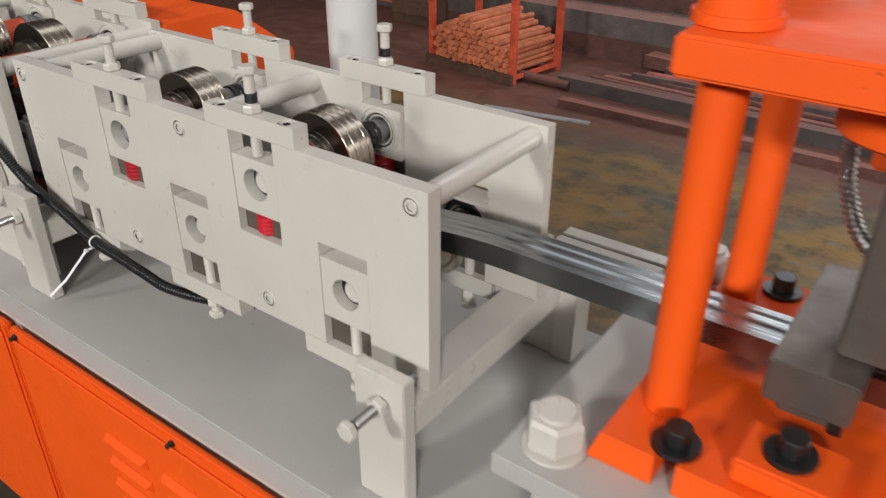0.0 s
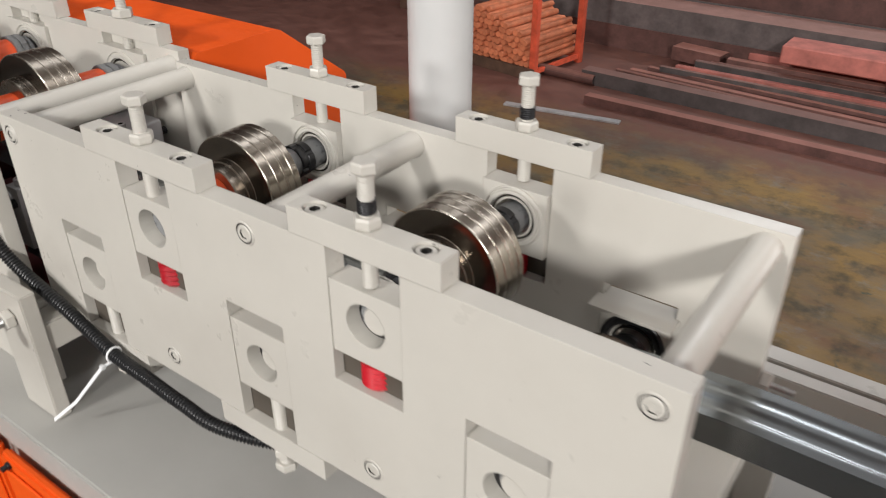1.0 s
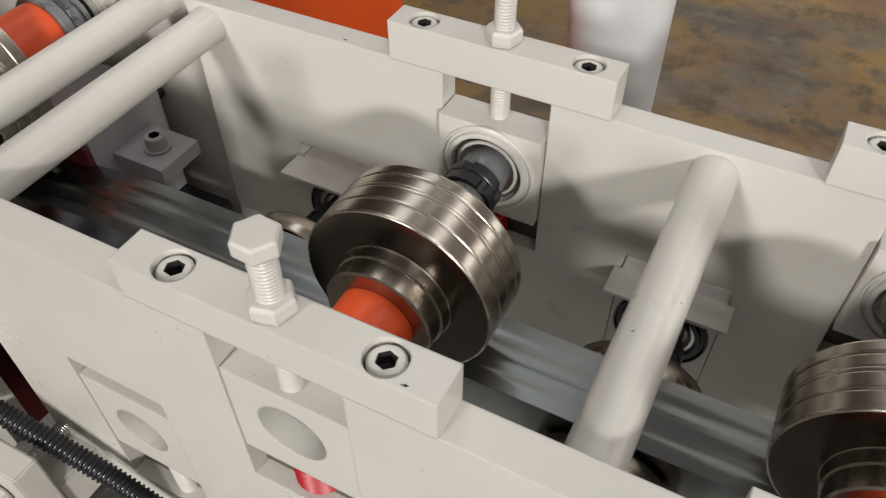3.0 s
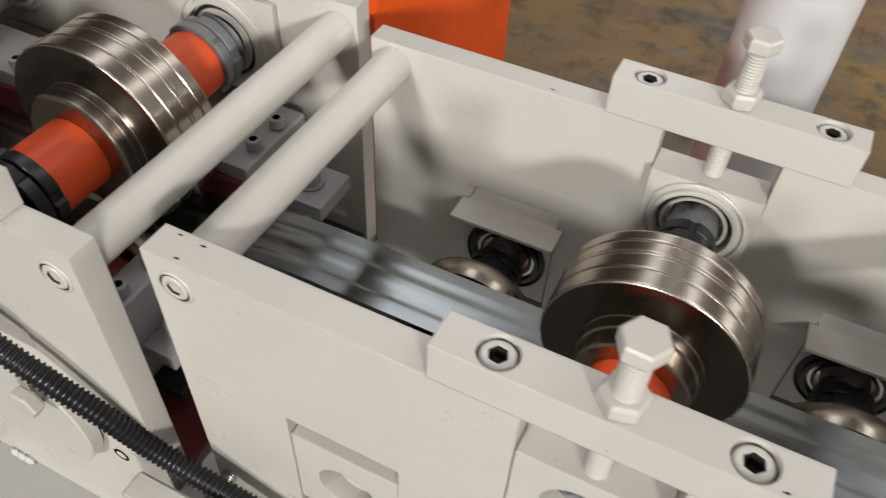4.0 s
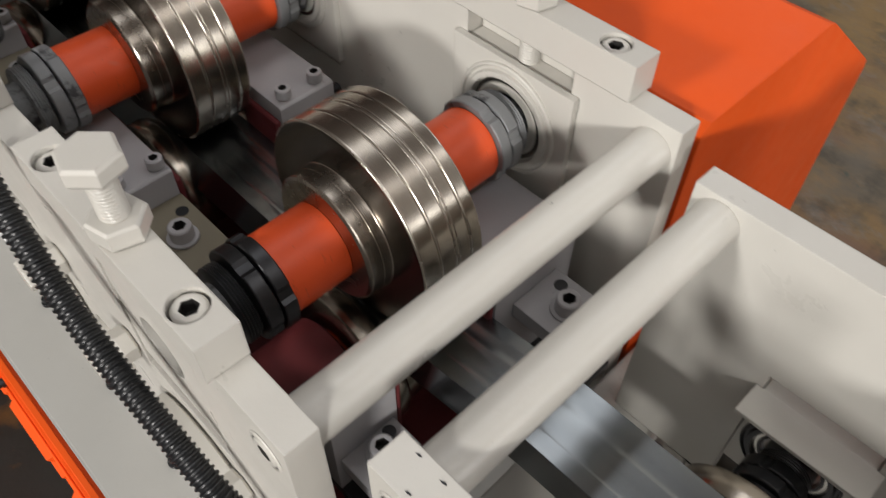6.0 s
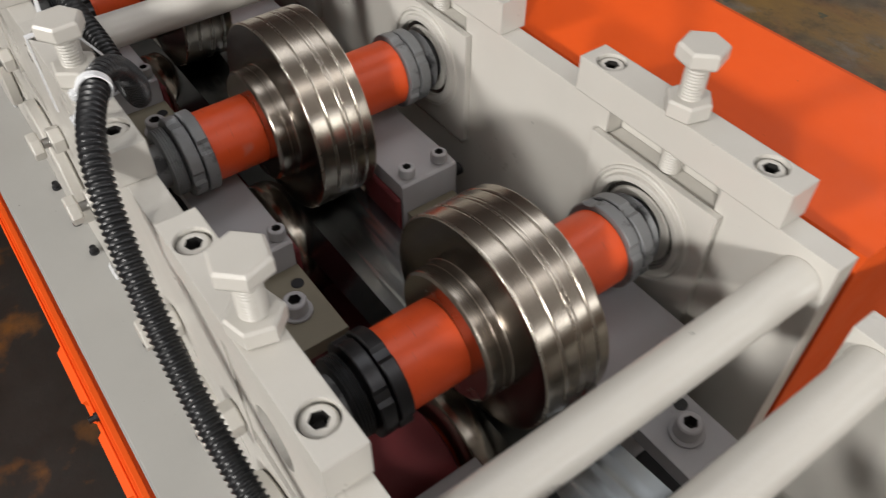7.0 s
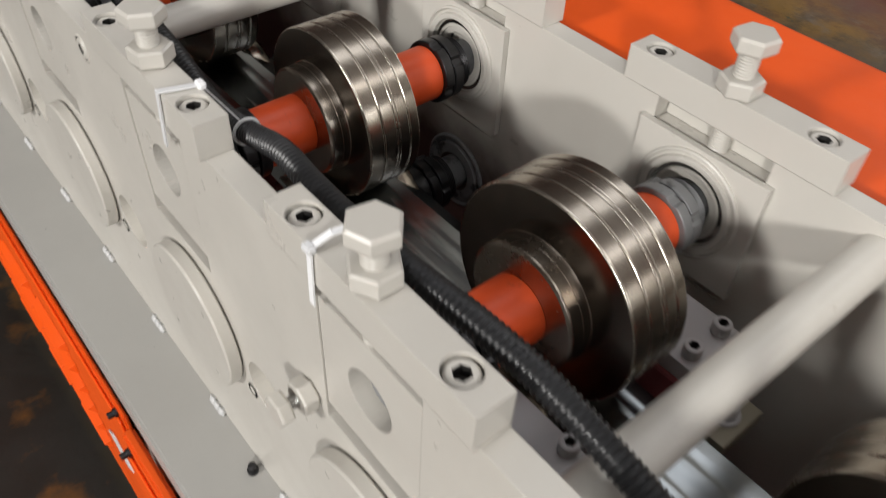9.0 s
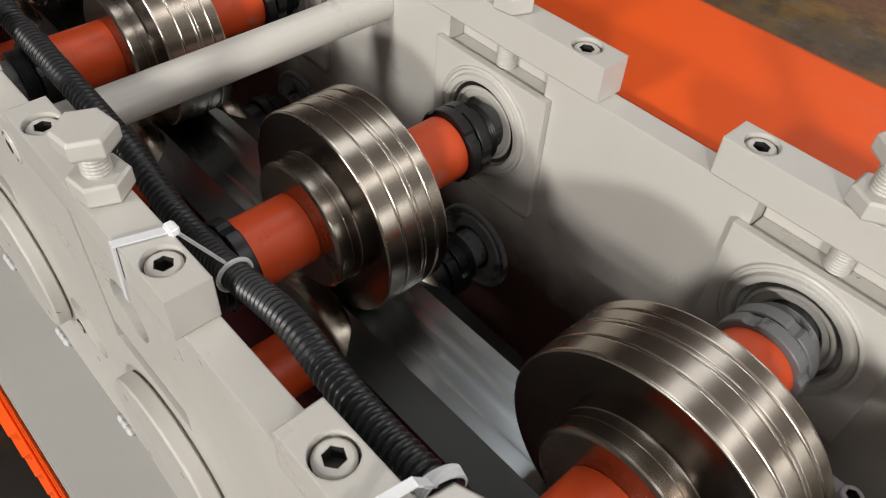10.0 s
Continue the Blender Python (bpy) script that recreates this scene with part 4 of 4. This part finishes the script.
def steel_strip():
    s = thing("steel_strip", "galvanised steel strip with pressed ribs, folded into a channel", "metal strip")
    # web from edge to edge with two ribs, then the flanges whose fold grows along the line
    web = [(u, -0.0006 * min(1, max(0, (u - 0.012) / 0.0015), max(0, (0.026 - u) / 0.0015) if u > 0.02 else 1) * (u > 0.012) * (u < 0.026) - 0.0003 * (0.036 < u < 0.044)) for u in [0.0, 0.004, 0.008, 0.0115, 0.0125, 0.0140, 0.017, 0.020, 0.0235, 0.0250, 0.0265, 0.030, 0.033, 0.0355, 0.0368, 0.040, 0.0432, 0.0446, 0.048, 0.051, 0.054, 0.057]]
    fl, n, y0 = 0.028, 120, 0.6935
    levels = [(-3.5, 1.2225), (-1.56, 1.2225), (-1.43, 1.2262), (-1.30, 1.2395), (-0.80, 1.2415), (-0.70, 1.2450), (-0.46, 1.262), (0.0, 1.262)]
    sections = {"strip_web": [], "front_flange": [], "rear_flange": []}
    for i in range(n + 1):
        x = -3.5 + (3.5 - 0.02) * i / n
        k = min(1, max(0, (x + 2.7) / 1.75))
        fold = radians(24 + 64 * k * k * (3 - 2 * k))
        a, b = [(p, q) for p, q in zip(levels, levels[1:]) if p[0] <= x <= q[0]][0]
        h = (x - a[0]) / (b[0] - a[0])
        z = a[1] + (b[1] - a[1]) * h * h * (3 - 2 * h)
        c, d = math.cos(fold), math.sin(fold)
        g = 0.0009
        sections["strip_web"].append([(x, y0 + u, z + v) for u, v in web] + [(x, y0 + u, z + v - g) for u, v in web[::-1]])
        lip = [(x, y0 - 0.0002 - fl * q * c, z - 0.0002 - fl * q * d) for q in (0.0, 0.25, 0.5, 0.75, 1.0)]
        sections["front_flange"].append(lip + [(x, p[1] + g * d, p[2] - g * c) for p in lip[::-1]])
        lip = [(x, y0 + 0.0572 + fl * q * c, z - 0.0002 - fl * q * d) for q in (0.0, 0.25, 0.5, 0.75, 1.0)]
        sections["rear_flange"].append(lip + [(x, p[1] - g * d, p[2] - g * c) for p in lip[::-1]])
    for name, rings in sections.items():
        bm = bmesh.new()
        rows = [[bm.verts.new(p) for p in r] for r in rings]
        for a, b in zip(rows, rows[1:]):
            for k in range(len(a)):
                j = (k + 1) % len(a)
                bm.faces.new((a[k], a[j], b[j], b[k]))
        bm.faces.new(rows[0])
        bm.faces.new(rows[-1])
        part(name, bm, STRIP, s, smooth=20)
    return s


steel_strip()

# ---- guide brackets between the rolls ----


def guide_bracket(x, y0, y1, top, back, drop, reach, side, red=False, olive=False, thick=0.055):
    """Capped block beside the strip: its top runs back under the sleeve, two socket screws stand on the front edge,
    and a slotted foot with one more screw reaches forward. side: which way the strip lies."""
    g = thing("guide_bracket", "small grey guide bracket with socket screws beside the strip", "bracket", (x, 0, 0), "guide brackets")
    bm = bmesh.new()
    outline(bm, [(-thick, 1.140), (0.0, 1.140), (0.0, top - 0.002), (-0.002, top), (-back, top), (-back, top - 0.012), (-thick, top - 0.012)], y0, y1)
    part("upright", bm, BRACKET, g)
    yc = (y0 + y1) / 2
    zf = top - drop
    bm = bmesh.new()
    slab(bm, 0.0006, reach, yc - 0.024, yc + 0.024, zf - 0.014, zf, [(reach * 0.50, yc, 0.0080)], "xyz", 20)
    part("slotted_foot", bm, OLIVE if olive else BRACKET, g)
    for yy in (yc - 0.0165, yc + 0.0165):
        share("cap_screw", CAP_SCREW_ZINC, g, pose(-0.010, yy, top + 0.0105, 0, 0, 30) @ Matrix.Scale(0.74, 4))
    bm = bmesh.new()
    turn_z(bm, [(zf + 0.0005, 0.0124), (zf + 0.0022, 0.0124), (zf + 0.0022, 0.006)], reach * 0.55, yc, 20)
    part("washer", bm, BRACKET, g, smooth=40)
    share("cap_screw", CAP_SCREW_ZINC, g, pose(reach * 0.55, yc, zf + 0.0142, 0, 0, 10))
    bm = bmesh.new()
    turn_z(bm, [(zf + 0.0003, 0.0052), (zf + 0.0006, 0.0052)], reach * 0.24, yc + 0.014, 16)
    part("tapped_hole", bm, GUNMETAL, g)
    inner = y1 if side > 0 else y0
    part("base_bar", soft_box(0.004 - thick, reach, y0, y1, 1.128, 1.1395, 0.001), PRIMER if red else GUNMETAL, g)
    part("red_packing", soft_box(0.003 - thick, -0.001, *sorted((inner + side * 0.0005, inner + side * 0.0055)), 1.142, top - 0.0135, 0.001), PRIMER, g, "dark red primed packing strip")
    bm = bmesh.new()
    turn_y(bm, [(0.0, 0.0058), (0.0, 0.0068), (0.004, 0.0068)] + [(0.005 + 0.001 * k, 0.0058 if k % 2 else 0.0050) for k in range(11)], -0.014, 0, 16)
    bmesh.ops.transform(bm, matrix=pose(0, (y0 if side > 0 else y1), top - 0.024) @ Matrix.Diagonal((1, -side, 1, 1)), verts=bm.verts)
    part("set_screw", bm, GUNMETAL, g, smooth=40)
    return g


for x, red in ((-1.639, True), (-1.905, False)):
    guide_bracket(x, 0.607, 0.654, 1.263, 0.112, 0.026, 0.078, 1, red, True)
    guide_bracket(x, 0.757, 0.813, 1.263, 0.112, 0.030 if red else 0.048, 0.056 if red else 0.040, -1, red, True)
guide_bracket(-1.386, 0.752, 0.838, 1.262, 0.075, 0.034, 0.056, -1)
guide_bracket(-1.398, 0.611, 0.667, 1.232, 0.026, 0.050, 0.030, 1, thick=0.025)

# ---- chain guard, pole ----


def chain_guard():
    g = thing("chain_guard", "long orange sheet steel chain guard with a sloping back", "guard")
    bm = bmesh.new()
    prof = [(0.880, 0.31), (0.880, 1.352), (0.888, 1.360), (1.045, 1.360), (1.053, 1.357), (1.196, 1.252), (1.200, 1.244), (1.200, 0.31)]
    a = [bm.verts.new((-4.1, y, z)) for y, z in prof]
    b = [bm.verts.new((-1.337, y, z)) for y, z in prof]
    bm.faces.new(a)
    bm.faces.new(b[::-1])
    for k in range(len(prof)):
        j = (k + 1) % len(prof)
        bm.faces.new((a[k], a[j], b[j], b[k]))
    # stands clear above and outside the table's rear edge
    for v in bm.verts:
        if v.co.z < 0.5:
            v.co.z = TZ + 0.004 if v.co.y < 1.05 else TZ + 0.004
    part("guard_cover", bm, ORANGE, g)
    part("guard_foot", soft_box(-4.1, -1.337, 1.066, 1.199, 0.0, TZ + 0.003, 0.003), ORANGE, g)
    return g


chain_guard()
pole = thing("support_pole", "thick pale grey round steel pole behind the machine", "pole")
bm = bmesh.new()
turn_z(bm, [(0.012, 0.0455), (2.9, 0.0455)], -1.030, 1.066, 40)
part("tube", bm, PALE, pole, smooth=40)
part("foot_plate", soft_box(-1.13, -0.93, 1.003, 1.166, 0, 0.012, 0.002), GREY, pole)

# ---- conduit and cable ties ----
hose = thing("corrugated_conduit", "black corrugated cable conduit tied along the stand", "conduit")
HOSE = [(-3.4, 0.600, 1.385), (-2.6, 0.600, 1.384), (-2.46, 0.602, 1.377), (-2.39, 0.602, 1.373), (-2.32, 0.603, 1.362), (-2.26, 0.601, 1.350), (-2.21, 0.600, 1.354), (-2.146, 0.597, 1.374), (-2.102, 0.592, 1.379), (-2.056, 0.589, 1.383), (-2.00, 0.590, 1.387), (-1.95, 0.593, 1.389), (-1.91, 0.596, 1.386), (-1.87, 0.598, 1.377), (-1.83, 0.603, 1.360), (-1.79, 0.604, 1.345), (-1.755, 0.603, 1.352), (-1.725, 0.597, 1.385), (-1.705, 0.584, 1.412), (-1.68, 0.567, 1.421), (-1.64, 0.546, 1.408), (-1.59, 0.535, 1.370), (-1.52, 0.531, 1.315), (-1.44, 0.533, 1.275), (-1.40, 0.536, 1.250), (-1.36, 0.544, 1.212), (-1.32, 0.553, 1.168), (-1.24, 0.562, 1.128), (-1.16, 0.564, 1.096), (-1.10, 0.565, 1.088), (-1.04, 0.566, 1.080), (-0.98, 0.575, 1.066), (-0.90, 0.62, 1.050), (-0.80, 0.72, 1.035)]
bm = bmesh.new()
sweep(bm, HOSE, 0.0086, 16, 0.00105, 0.20)
part("conduit_tube", bm, RUBBER, hose, smooth=28)


def cable_tie(path, head):
    t = thing("cable_tie", "white nylon cable tie round the black conduit", "cable tie", group="cable ties")
    bm = bmesh.new()
    loop = 17
    sweep(bm, path[:loop], 0.0014, 6, 0.006)
    for a, b in zip(path[loop - 1:], path[loop:]):
        a, b = Vector(a), Vector(b)
        d = (b - a).normalized()
        side = Vector((1, 0, 0)) - d * d.x
        side = side.normalized() * 0.0022
        up = d.cross(side).normalized() * 0.0006
        box(bm, -1, 1, -1, 1, -1, 1, Matrix.Translation((a + b) / 2) @ Matrix((side, (b - a) / 2 + d * 0.0004, up)).transposed().to_4x4())
    part("strap", bm, NYLON, t)
    part("tie_head", soft_box(head[0] - 0.004, head[0] + 0.004, head[1] - 0.0028, head[1] + 0.0028, head[2] - 0.0025, head[2] + 0.0025, 0.0010), NYLON, t)


def ring_tie(x, y, z, tail, head=0, r=0.0098):
    cable_tie([(x, y + r * math.cos(math.pi * k / 8), z + r * math.sin(math.pi * k / 8)) for k in range(-2, 15)] + tail, tail[head])


def band_tie(x, y, z, r=0.0096):
    """A broad strap drawn tight round the conduit."""
    t = thing("cable_tie", "broad white nylon tie round the black conduit", "cable tie", group="cable ties")
    bm = bmesh.new()
    turn_y(bm, [(-0.003, r), (-0.0028, r + 0.0011), (0.0028, r + 0.0011), (0.003, r)], n=24, caps=False)
    bmesh.ops.transform(bm, matrix=pose(x, y, z, 0, 0, 75), verts=bm.verts)
    part("strap", bm, NYLON, t, smooth=40)
    part("tie_head", soft_box(x - 0.004, x + 0.004, y - r - 0.005, y - r, z - 0.003, z + 0.003, 0.0012), NYLON, t)


ring_tie(-1.675, 0.563, 1.421, [(-1.681, 0.5505, 1.4060), (-1.690, 0.5488, 1.3950), (-1.708, 0.5488, 1.3800)], 1)
ring_tie(-2.030, 0.590, 1.386, [(-2.031, 0.577, 1.4050), (-2.033, 0.563, 1.4055), (-2.036, 0.5505, 1.3990), (-2.038, 0.5503, 1.3550)], 2)
ring_tie(-1.800, 0.604, 1.348, [(-1.801, 0.5775, 1.3985), (-1.800, 0.566, 1.3985), (-1.806, 0.568, 1.428), (-1.800, 0.564, 1.3985), (-1.799, 0.5508, 1.3985), (-1.798, 0.5508, 1.336)])
ring_tie(-2.20, 0.600, 1.356, [(-2.208, 0.577, 1.3985), (-2.216, 0.5508, 1.3985), (-2.224, 0.5508, 1.352)])
ring_tie(-1.161, 0.564, 1.096, [(-1.165, 0.548, 1.085), (-1.20, 0.52, 1.03), (-1.24, 0.505, 0.99)])
band_tie(-2.030, 0.590, 1.386)
band_tie(-1.676, 0.564, 1.421)

# ---- cutting press at the exit ----


def cutting_press():
    p = thing("cutting_press", "orange hydraulic cut-off press on guide posts", "press")
    base = part("bed_plate", soft_box(-0.337, 0.62, 0.483, 0.967, 1.146, 1.171, 0.002), TABLE, p)
    for x, y in ((-0.292, 0.529), (-0.285, 0.925), (0.57, 0.529), (0.57, 0.925)):
        bm = bmesh.new()
        turn_z(bm, [(TZ + 0.0005, 0.019), (1.1455, 0.019)], x, y, 20)
        turn_z(bm, [(1.1715, 0.032), (1.1755, 0.032)], x, y, 28)
        turn_z(bm, [(1.176, 0.019), (1.2185, 0.019)], x, y, 24)
        part("stud", bm, GREY, base, smooth=40)
        bm = bmesh.new()
        hexagon(bm, 1.176, 1.214, 0.060, 0.005)
        for v in bm.verts:
            v.co.x += x
            v.co.y += y
        part("big_nut", bm, GREY, base)
    for a, b in ((0.898, 0.918), (0.924, 0.950)):
        part("side_rail", soft_box(-0.50, -0.3375, a, b, 1.147, 1.1705, 0.0012), GREY, p)
    part("rail_foot", soft_box(-0.49, -0.455, 0.9, 0.95, TZ + 0.0005, 1.1465, 0.0012), GREY, p)
    bm = bmesh.new()
    plan = [(-0.262, 0.537), (-0.196, 0.537), (-0.196, 0.580), (-0.176, 0.580), (-0.176, 0.537), (0.50, 0.537), (0.50, 0.915), (-0.262, 0.915)]
    low = [bm.verts.new((x, y, 1.1715)) for x, y in plan]
    top = [bm.verts.new((x + (0.012 if x < -0.25 else 0), y, 1.206)) for x, y in plan]
    bm.faces.new(low[::-1])
    bm.faces.new(top)
    for k in range(len(plan)):
        j = (k + 1) % len(plan)
        bm.faces.new((low[k], low[j], top[j], top[k]))
    part("base_block", bm, ORANGE, p, "orange painted base block with an open bolt slot")
    for x, y in ((-0.217, 0.612), (-0.222, 0.851), (0.30, 0.612), (0.30, 0.851)):
        bm = bmesh.new()
        turn_z(bm, [(1.2065, 0.0205), (1.5445, 0.0205)], x, y, 32)
        turn_z(bm, [(1.5775, 0.034), (1.586, 0.034), (1.586, 0.03), (1.66, 0.03)], x, y, 32)
        part("guide_post", bm, ORANGE, p, smooth=40)
    part("top_plate", soft_box(-0.242, 0.36, 0.553, 0.90, 1.545, 1.577, 0.003), ORANGE, p)
    bm = bmesh.new()
    turn_z(bm, [(1.489, 0.062), (1.492, 0.066), (1.5445, 0.066)], -0.08, 0.70, 40)
    part("ram_flange", bm, ORANGE, p, smooth=40)
    part("ram_block", soft_box(-0.115, -0.07, 0.735, 0.775, 1.44, 1.4885, 0.003), ORANGE, p)
    part("upper_die", soft_box(-0.092, 0.05, 0.66, 0.80, 1.2935, 1.488, 0.003), DIE, p, "brown steel cutting die")
    part("lower_die", soft_box(-0.137, -0.061, 0.622, 0.832, 1.2475, 1.2925, 0.0025), DIE, p, "brown steel lower die block")
    part("die_pedestal", soft_box(-0.128, -0.068, 0.668, 0.83, 1.2065, 1.247, 0.002), DIE, p)
    part("die_leg", soft_box(-0.078, -0.066, 0.626, 0.640, 1.2335, 1.247, 0.001), GUNMETAL, p)
    part("side_cheek", soft_box(-0.135, -0.05, 0.548, 0.612, 1.2065, 1.232, 0.003), ORANGE, p)
    for x, y in ((-0.186, 0.562), (-0.182, 0.888), (-0.095, 0.58)):
        z = 1.2065 if x < -0.1 else 1.2325
        bm = bmesh.new()
        turn_z(bm, [(z, 0.023), (z + 0.005, 0.023)], x, y, 24)
        turn_z(bm, [(z + 0.0055, 0.013), (z + 0.022, 0.013), (z + 0.023, 0.012)], x, y, 18)
        part("black_bolt", bm, GUNMETAL, p, smooth=40)
    bm = bmesh.new()
    sweep(bm, [(-0.140, 0.80, 1.50), (-0.142, 0.80, 1.45), (-0.135, 0.795, 1.40), (-0.112, 0.785, 1.355), (-0.075, 0.775, 1.33)], 0.0085, 12, 0.0016, 0.2)
    part("metal_hose", bm, ZINC, p, "flexible metal hose")
    return p


cutting_press()

# ---- background: steel stock behind the machine ----


def long_bar(name, label, x0, x1, y, z0, w, h, mat, turn=0.0, kind="box", group=""):
    bm = bmesh.new()
    hl = (x1 - x0) / 2
    if kind == "box":
        box(bm, -hl, hl, -w / 2, w / 2, 0, h)
        bmesh.ops.bevel(bm, geom=bm.edges[:], offset=min(w, h) * 0.08, segments=1, affect="EDGES")
    elif kind == "channel":
        t = 0.012
        sec = [(-w / 2, 0), (w / 2, 0), (w / 2, t), (-w / 2 + t, t), (-w / 2 + t, h - t), (w / 2, h - t), (w / 2, h), (-w / 2, h)]
        ends = [[bm.verts.new((x, y, z)) for y, z in sec] for x in (-hl, hl)]
        bm.faces.new(ends[0])
        bm.faces.new(ends[1][::-1])
        for k in range(8):
            bm.faces.new((ends[0][k], ends[0][(k + 1) % 8], ends[1][(k + 1) % 8], ends[1][k]))
    else:
        r = h / 2
        rings = []
        for x, rr in ((-hl + 0.3, r * 0.82), (-hl, r * 0.82), (-hl, r), (hl, r), (hl, r * 0.82), (hl - 0.3, r * 0.82)):
            rings.append([bm.verts.new((x, rr * math.cos(k * math.pi / 10), r + rr * math.sin(k * math.pi / 10))) for k in range(20)])
        for a, b in zip(rings, rings[1:]):
            for k in range(20):
                bm.faces.new((a[k], a[(k + 1) % 20], b[(k + 1) % 20], b[k]))
    ob = part(name, bm, mat, smooth=40 if kind == "pipe" else None)
    ob.matrix_basis = pose((x0 + x1) / 2, y, z0, 0, 0, turn)
    return tagged(ob, label, "steel stock", group)


G = "steel stock on the floor"
long_bar("steel_angle", "red-dusted steel bar on the floor", -2.36, 2.4, 4.45, 0.0, 0.07, 0.05, RUSTY, -0.4, "channel", G)
long_bar("steel_beam", "dark square steel beam on the floor", -2.55, 0.3, 4.78, 0.0, 0.10, 0.09, DUSTY, -1.5, "channel", G)
long_bar("steel_pipe", "rusty steel pipe on the floor", -3.1, -2.45, 4.78, 0.0, 0.07, 0.07, RUSTY, -3, "pipe", G)
rng = random.Random(4)
for k in range(12):
    long_bar("steel_bar", "thin red-dusted flat bar in the heap", -2.45 + 0.09 * k, 0.6 + rng.uniform(-0.6, 1.2), 4.98 + 0.07 * k, 0.0 + 0.012 * k, rng.uniform(0.03, 0.06), rng.uniform(0.02, 0.05), rng.choice((RUSTY, DUSTY, PINK)), rng.uniform(-5, 1), "box", G)
long_bar("steel_pipe", "thick dark rusty pipe on the heap", -0.72, 3.4, 5.12, 0.13, 0.2, 0.20, DUSTY, -2, "pipe", G)
long_bar("steel_pipe", "thick dark rusty pipe on the heap", -0.3, 3.8, 4.9, 0.06, 0.1, 0.09, RUSTY, -2.5, "pipe", G)
for row, (y, z) in enumerate(((5.75, 0.0), (5.75, 0.171), (6.1, 0.0), (6.1, 0.171), (6.1, 0.342), (6.5, 0.0), (6.5, 0.171), (6.5, 0.342), (6.5, 0.513))):
    long_bar("steel_channel", "long dark steel channel in the stack", -4.6 + 0.1 * row, 4.4 + 0.2 * row, y, z, 0.30, 0.17, DUSTY if row % 2 else RUSTY, -0.8, "channel", G)
for k in range(6):
    long_bar("steel_pipe", "grey-green steel pipe on the stack", -1.6 + 0.15 * k, 4.2, 6.06 + 0.085 * k, 0.513 if k < 3 else 0.684, 0.08, 0.08, DUSTY, -1 - 0.4 * k, "pipe", G)
long_bar("steel_box_section", "faded red steel box section on the stack", -1.47, 2.6, 5.42, 0.1915, 0.24, 0.115, PINK, -0.6, "box", G)
long_bar("steel_bracket", "small red-dusted steel frame on the heap", -2.2, -1.85, 5.5, 0.05, 0.14, 0.09, RUSTY, -8, "channel", G)
long_bar("flat_bar", "pale flat bar lying on the floor", -2.75, -2.03, 4.19, 0.0, 0.05, 0.012, PALE_BAR, 10, "box", G)


def rod_cage():
    """Open frame crate full of cut round bars, turned on the floor."""
    c = thing("rod_crate", "worn red steel crate for cut round bars", "crate", (-3.637, 4.756, 0))
    c.rotation_euler = (0, 0, radians(-8))
    w, d, h = 0.80, 0.52, 0.85
    for x in (0, w):
        for y in (0, d):
            part("corner_post", soft_box(x - 0.022, x + 0.022, y - 0.022, y + 0.022, 0, h, 0.003), CAGE_RED, c)
    for y in (0, d):
        for z in (0.03, h - 0.03):
            part("rail", soft_box(0.023, w - 0.023, y - 0.015, y + 0.015, z, z + 0.03, 0.003), CAGE_RED, c)
    for x in (0, w):
        for z in (0.03, h - 0.03):
            part("rail", soft_box(x - 0.015, x + 0.015, 0.023, d - 0.023, z, z + 0.03, 0.003), CAGE_RED, c)
    part("base_plank", soft_box(-0.03, w + 0.03, -0.05, -0.024, 0.0, 0.075, 0.004), TIMBER, c)
    m = Matrix.Translation(c.location) @ Matrix.Rotation(radians(-8), 4, "Z")
    bm = bmesh.new()
    turn_y(bm, [(-0.02, 0.0185), (-0.015, 0.0215), (d + 0.0, 0.0215), (d + 0.02, 0.0195)], n=12)
    rod0 = part("round_bar", bm, ROD_END, smooth=40)
    tagged(rod0, "short rusty round steel bar in the crate", "steel bar", "bars in the crate")
    r2 = random.Random(2)
    first = True
    for row in range(9):
        for k in range(17):
            x = 0.05 + 0.0435 * k + (0.0215 if row % 2 else 0)
            if x > w - 0.04 or (row > 4 and abs(k - 7) > 7 - (row - 5) * 2):
                continue
            mm = m @ pose(x, r2.uniform(-0.03, 0.02), 0.084 + row * 0.0385, r2.uniform(-1.0, 1.0), r2.uniform(0, 80), r2.uniform(-1.5, 1.5))
            if first:
                rod0.matrix_basis = mm
                first = False
            else:
                copy_thing(rod0, mm)


rod_cage()
cab = thing("steel_cabinet", "dark red-brown steel cabinet by the far wall", "cabinet")
part("body", soft_box(-6.2, -4.95, 6.0, 6.6, 0.05, 1.7, 0.01), PINK, cab)
part("plinth", soft_box(-6.15, -5.0, 6.03, 6.58, 0.0, 0.049, 0.004), DUSTY, cab)
for a, b in ((-6.18, -5.59), (-5.57, -4.97)):
    part("door", soft_box(a, b, 5.975, 5.998, 0.08, 1.67, 0.005), RUSTY, cab)
crate = thing("timber_crate", "dark brown timber crate behind the machine", "crate")
part("crate_box", soft_box(-4.75, -4.15, 5.6, 6.2, 0.08, 0.85, 0.01), TIMBER, crate)
for y in (5.62, 6.10):
    part("runner", soft_box(-4.75, -4.15, y, y + 0.08, 0.0, 0.0795, 0.004), TIMBER, crate)


def motions():
    """The strip line runs: every shaft turns, upper and lower rolls against each other."""
    for s, x, z, speed in SPIN:
        step = 0.25
        rows = []
        for k in range(int(10 / step) + 1):
            rows.append((k * step, pose(x, 0, z, 0, (speed * k * step) % 360, 0)))
        walk(s, rows)


motions()
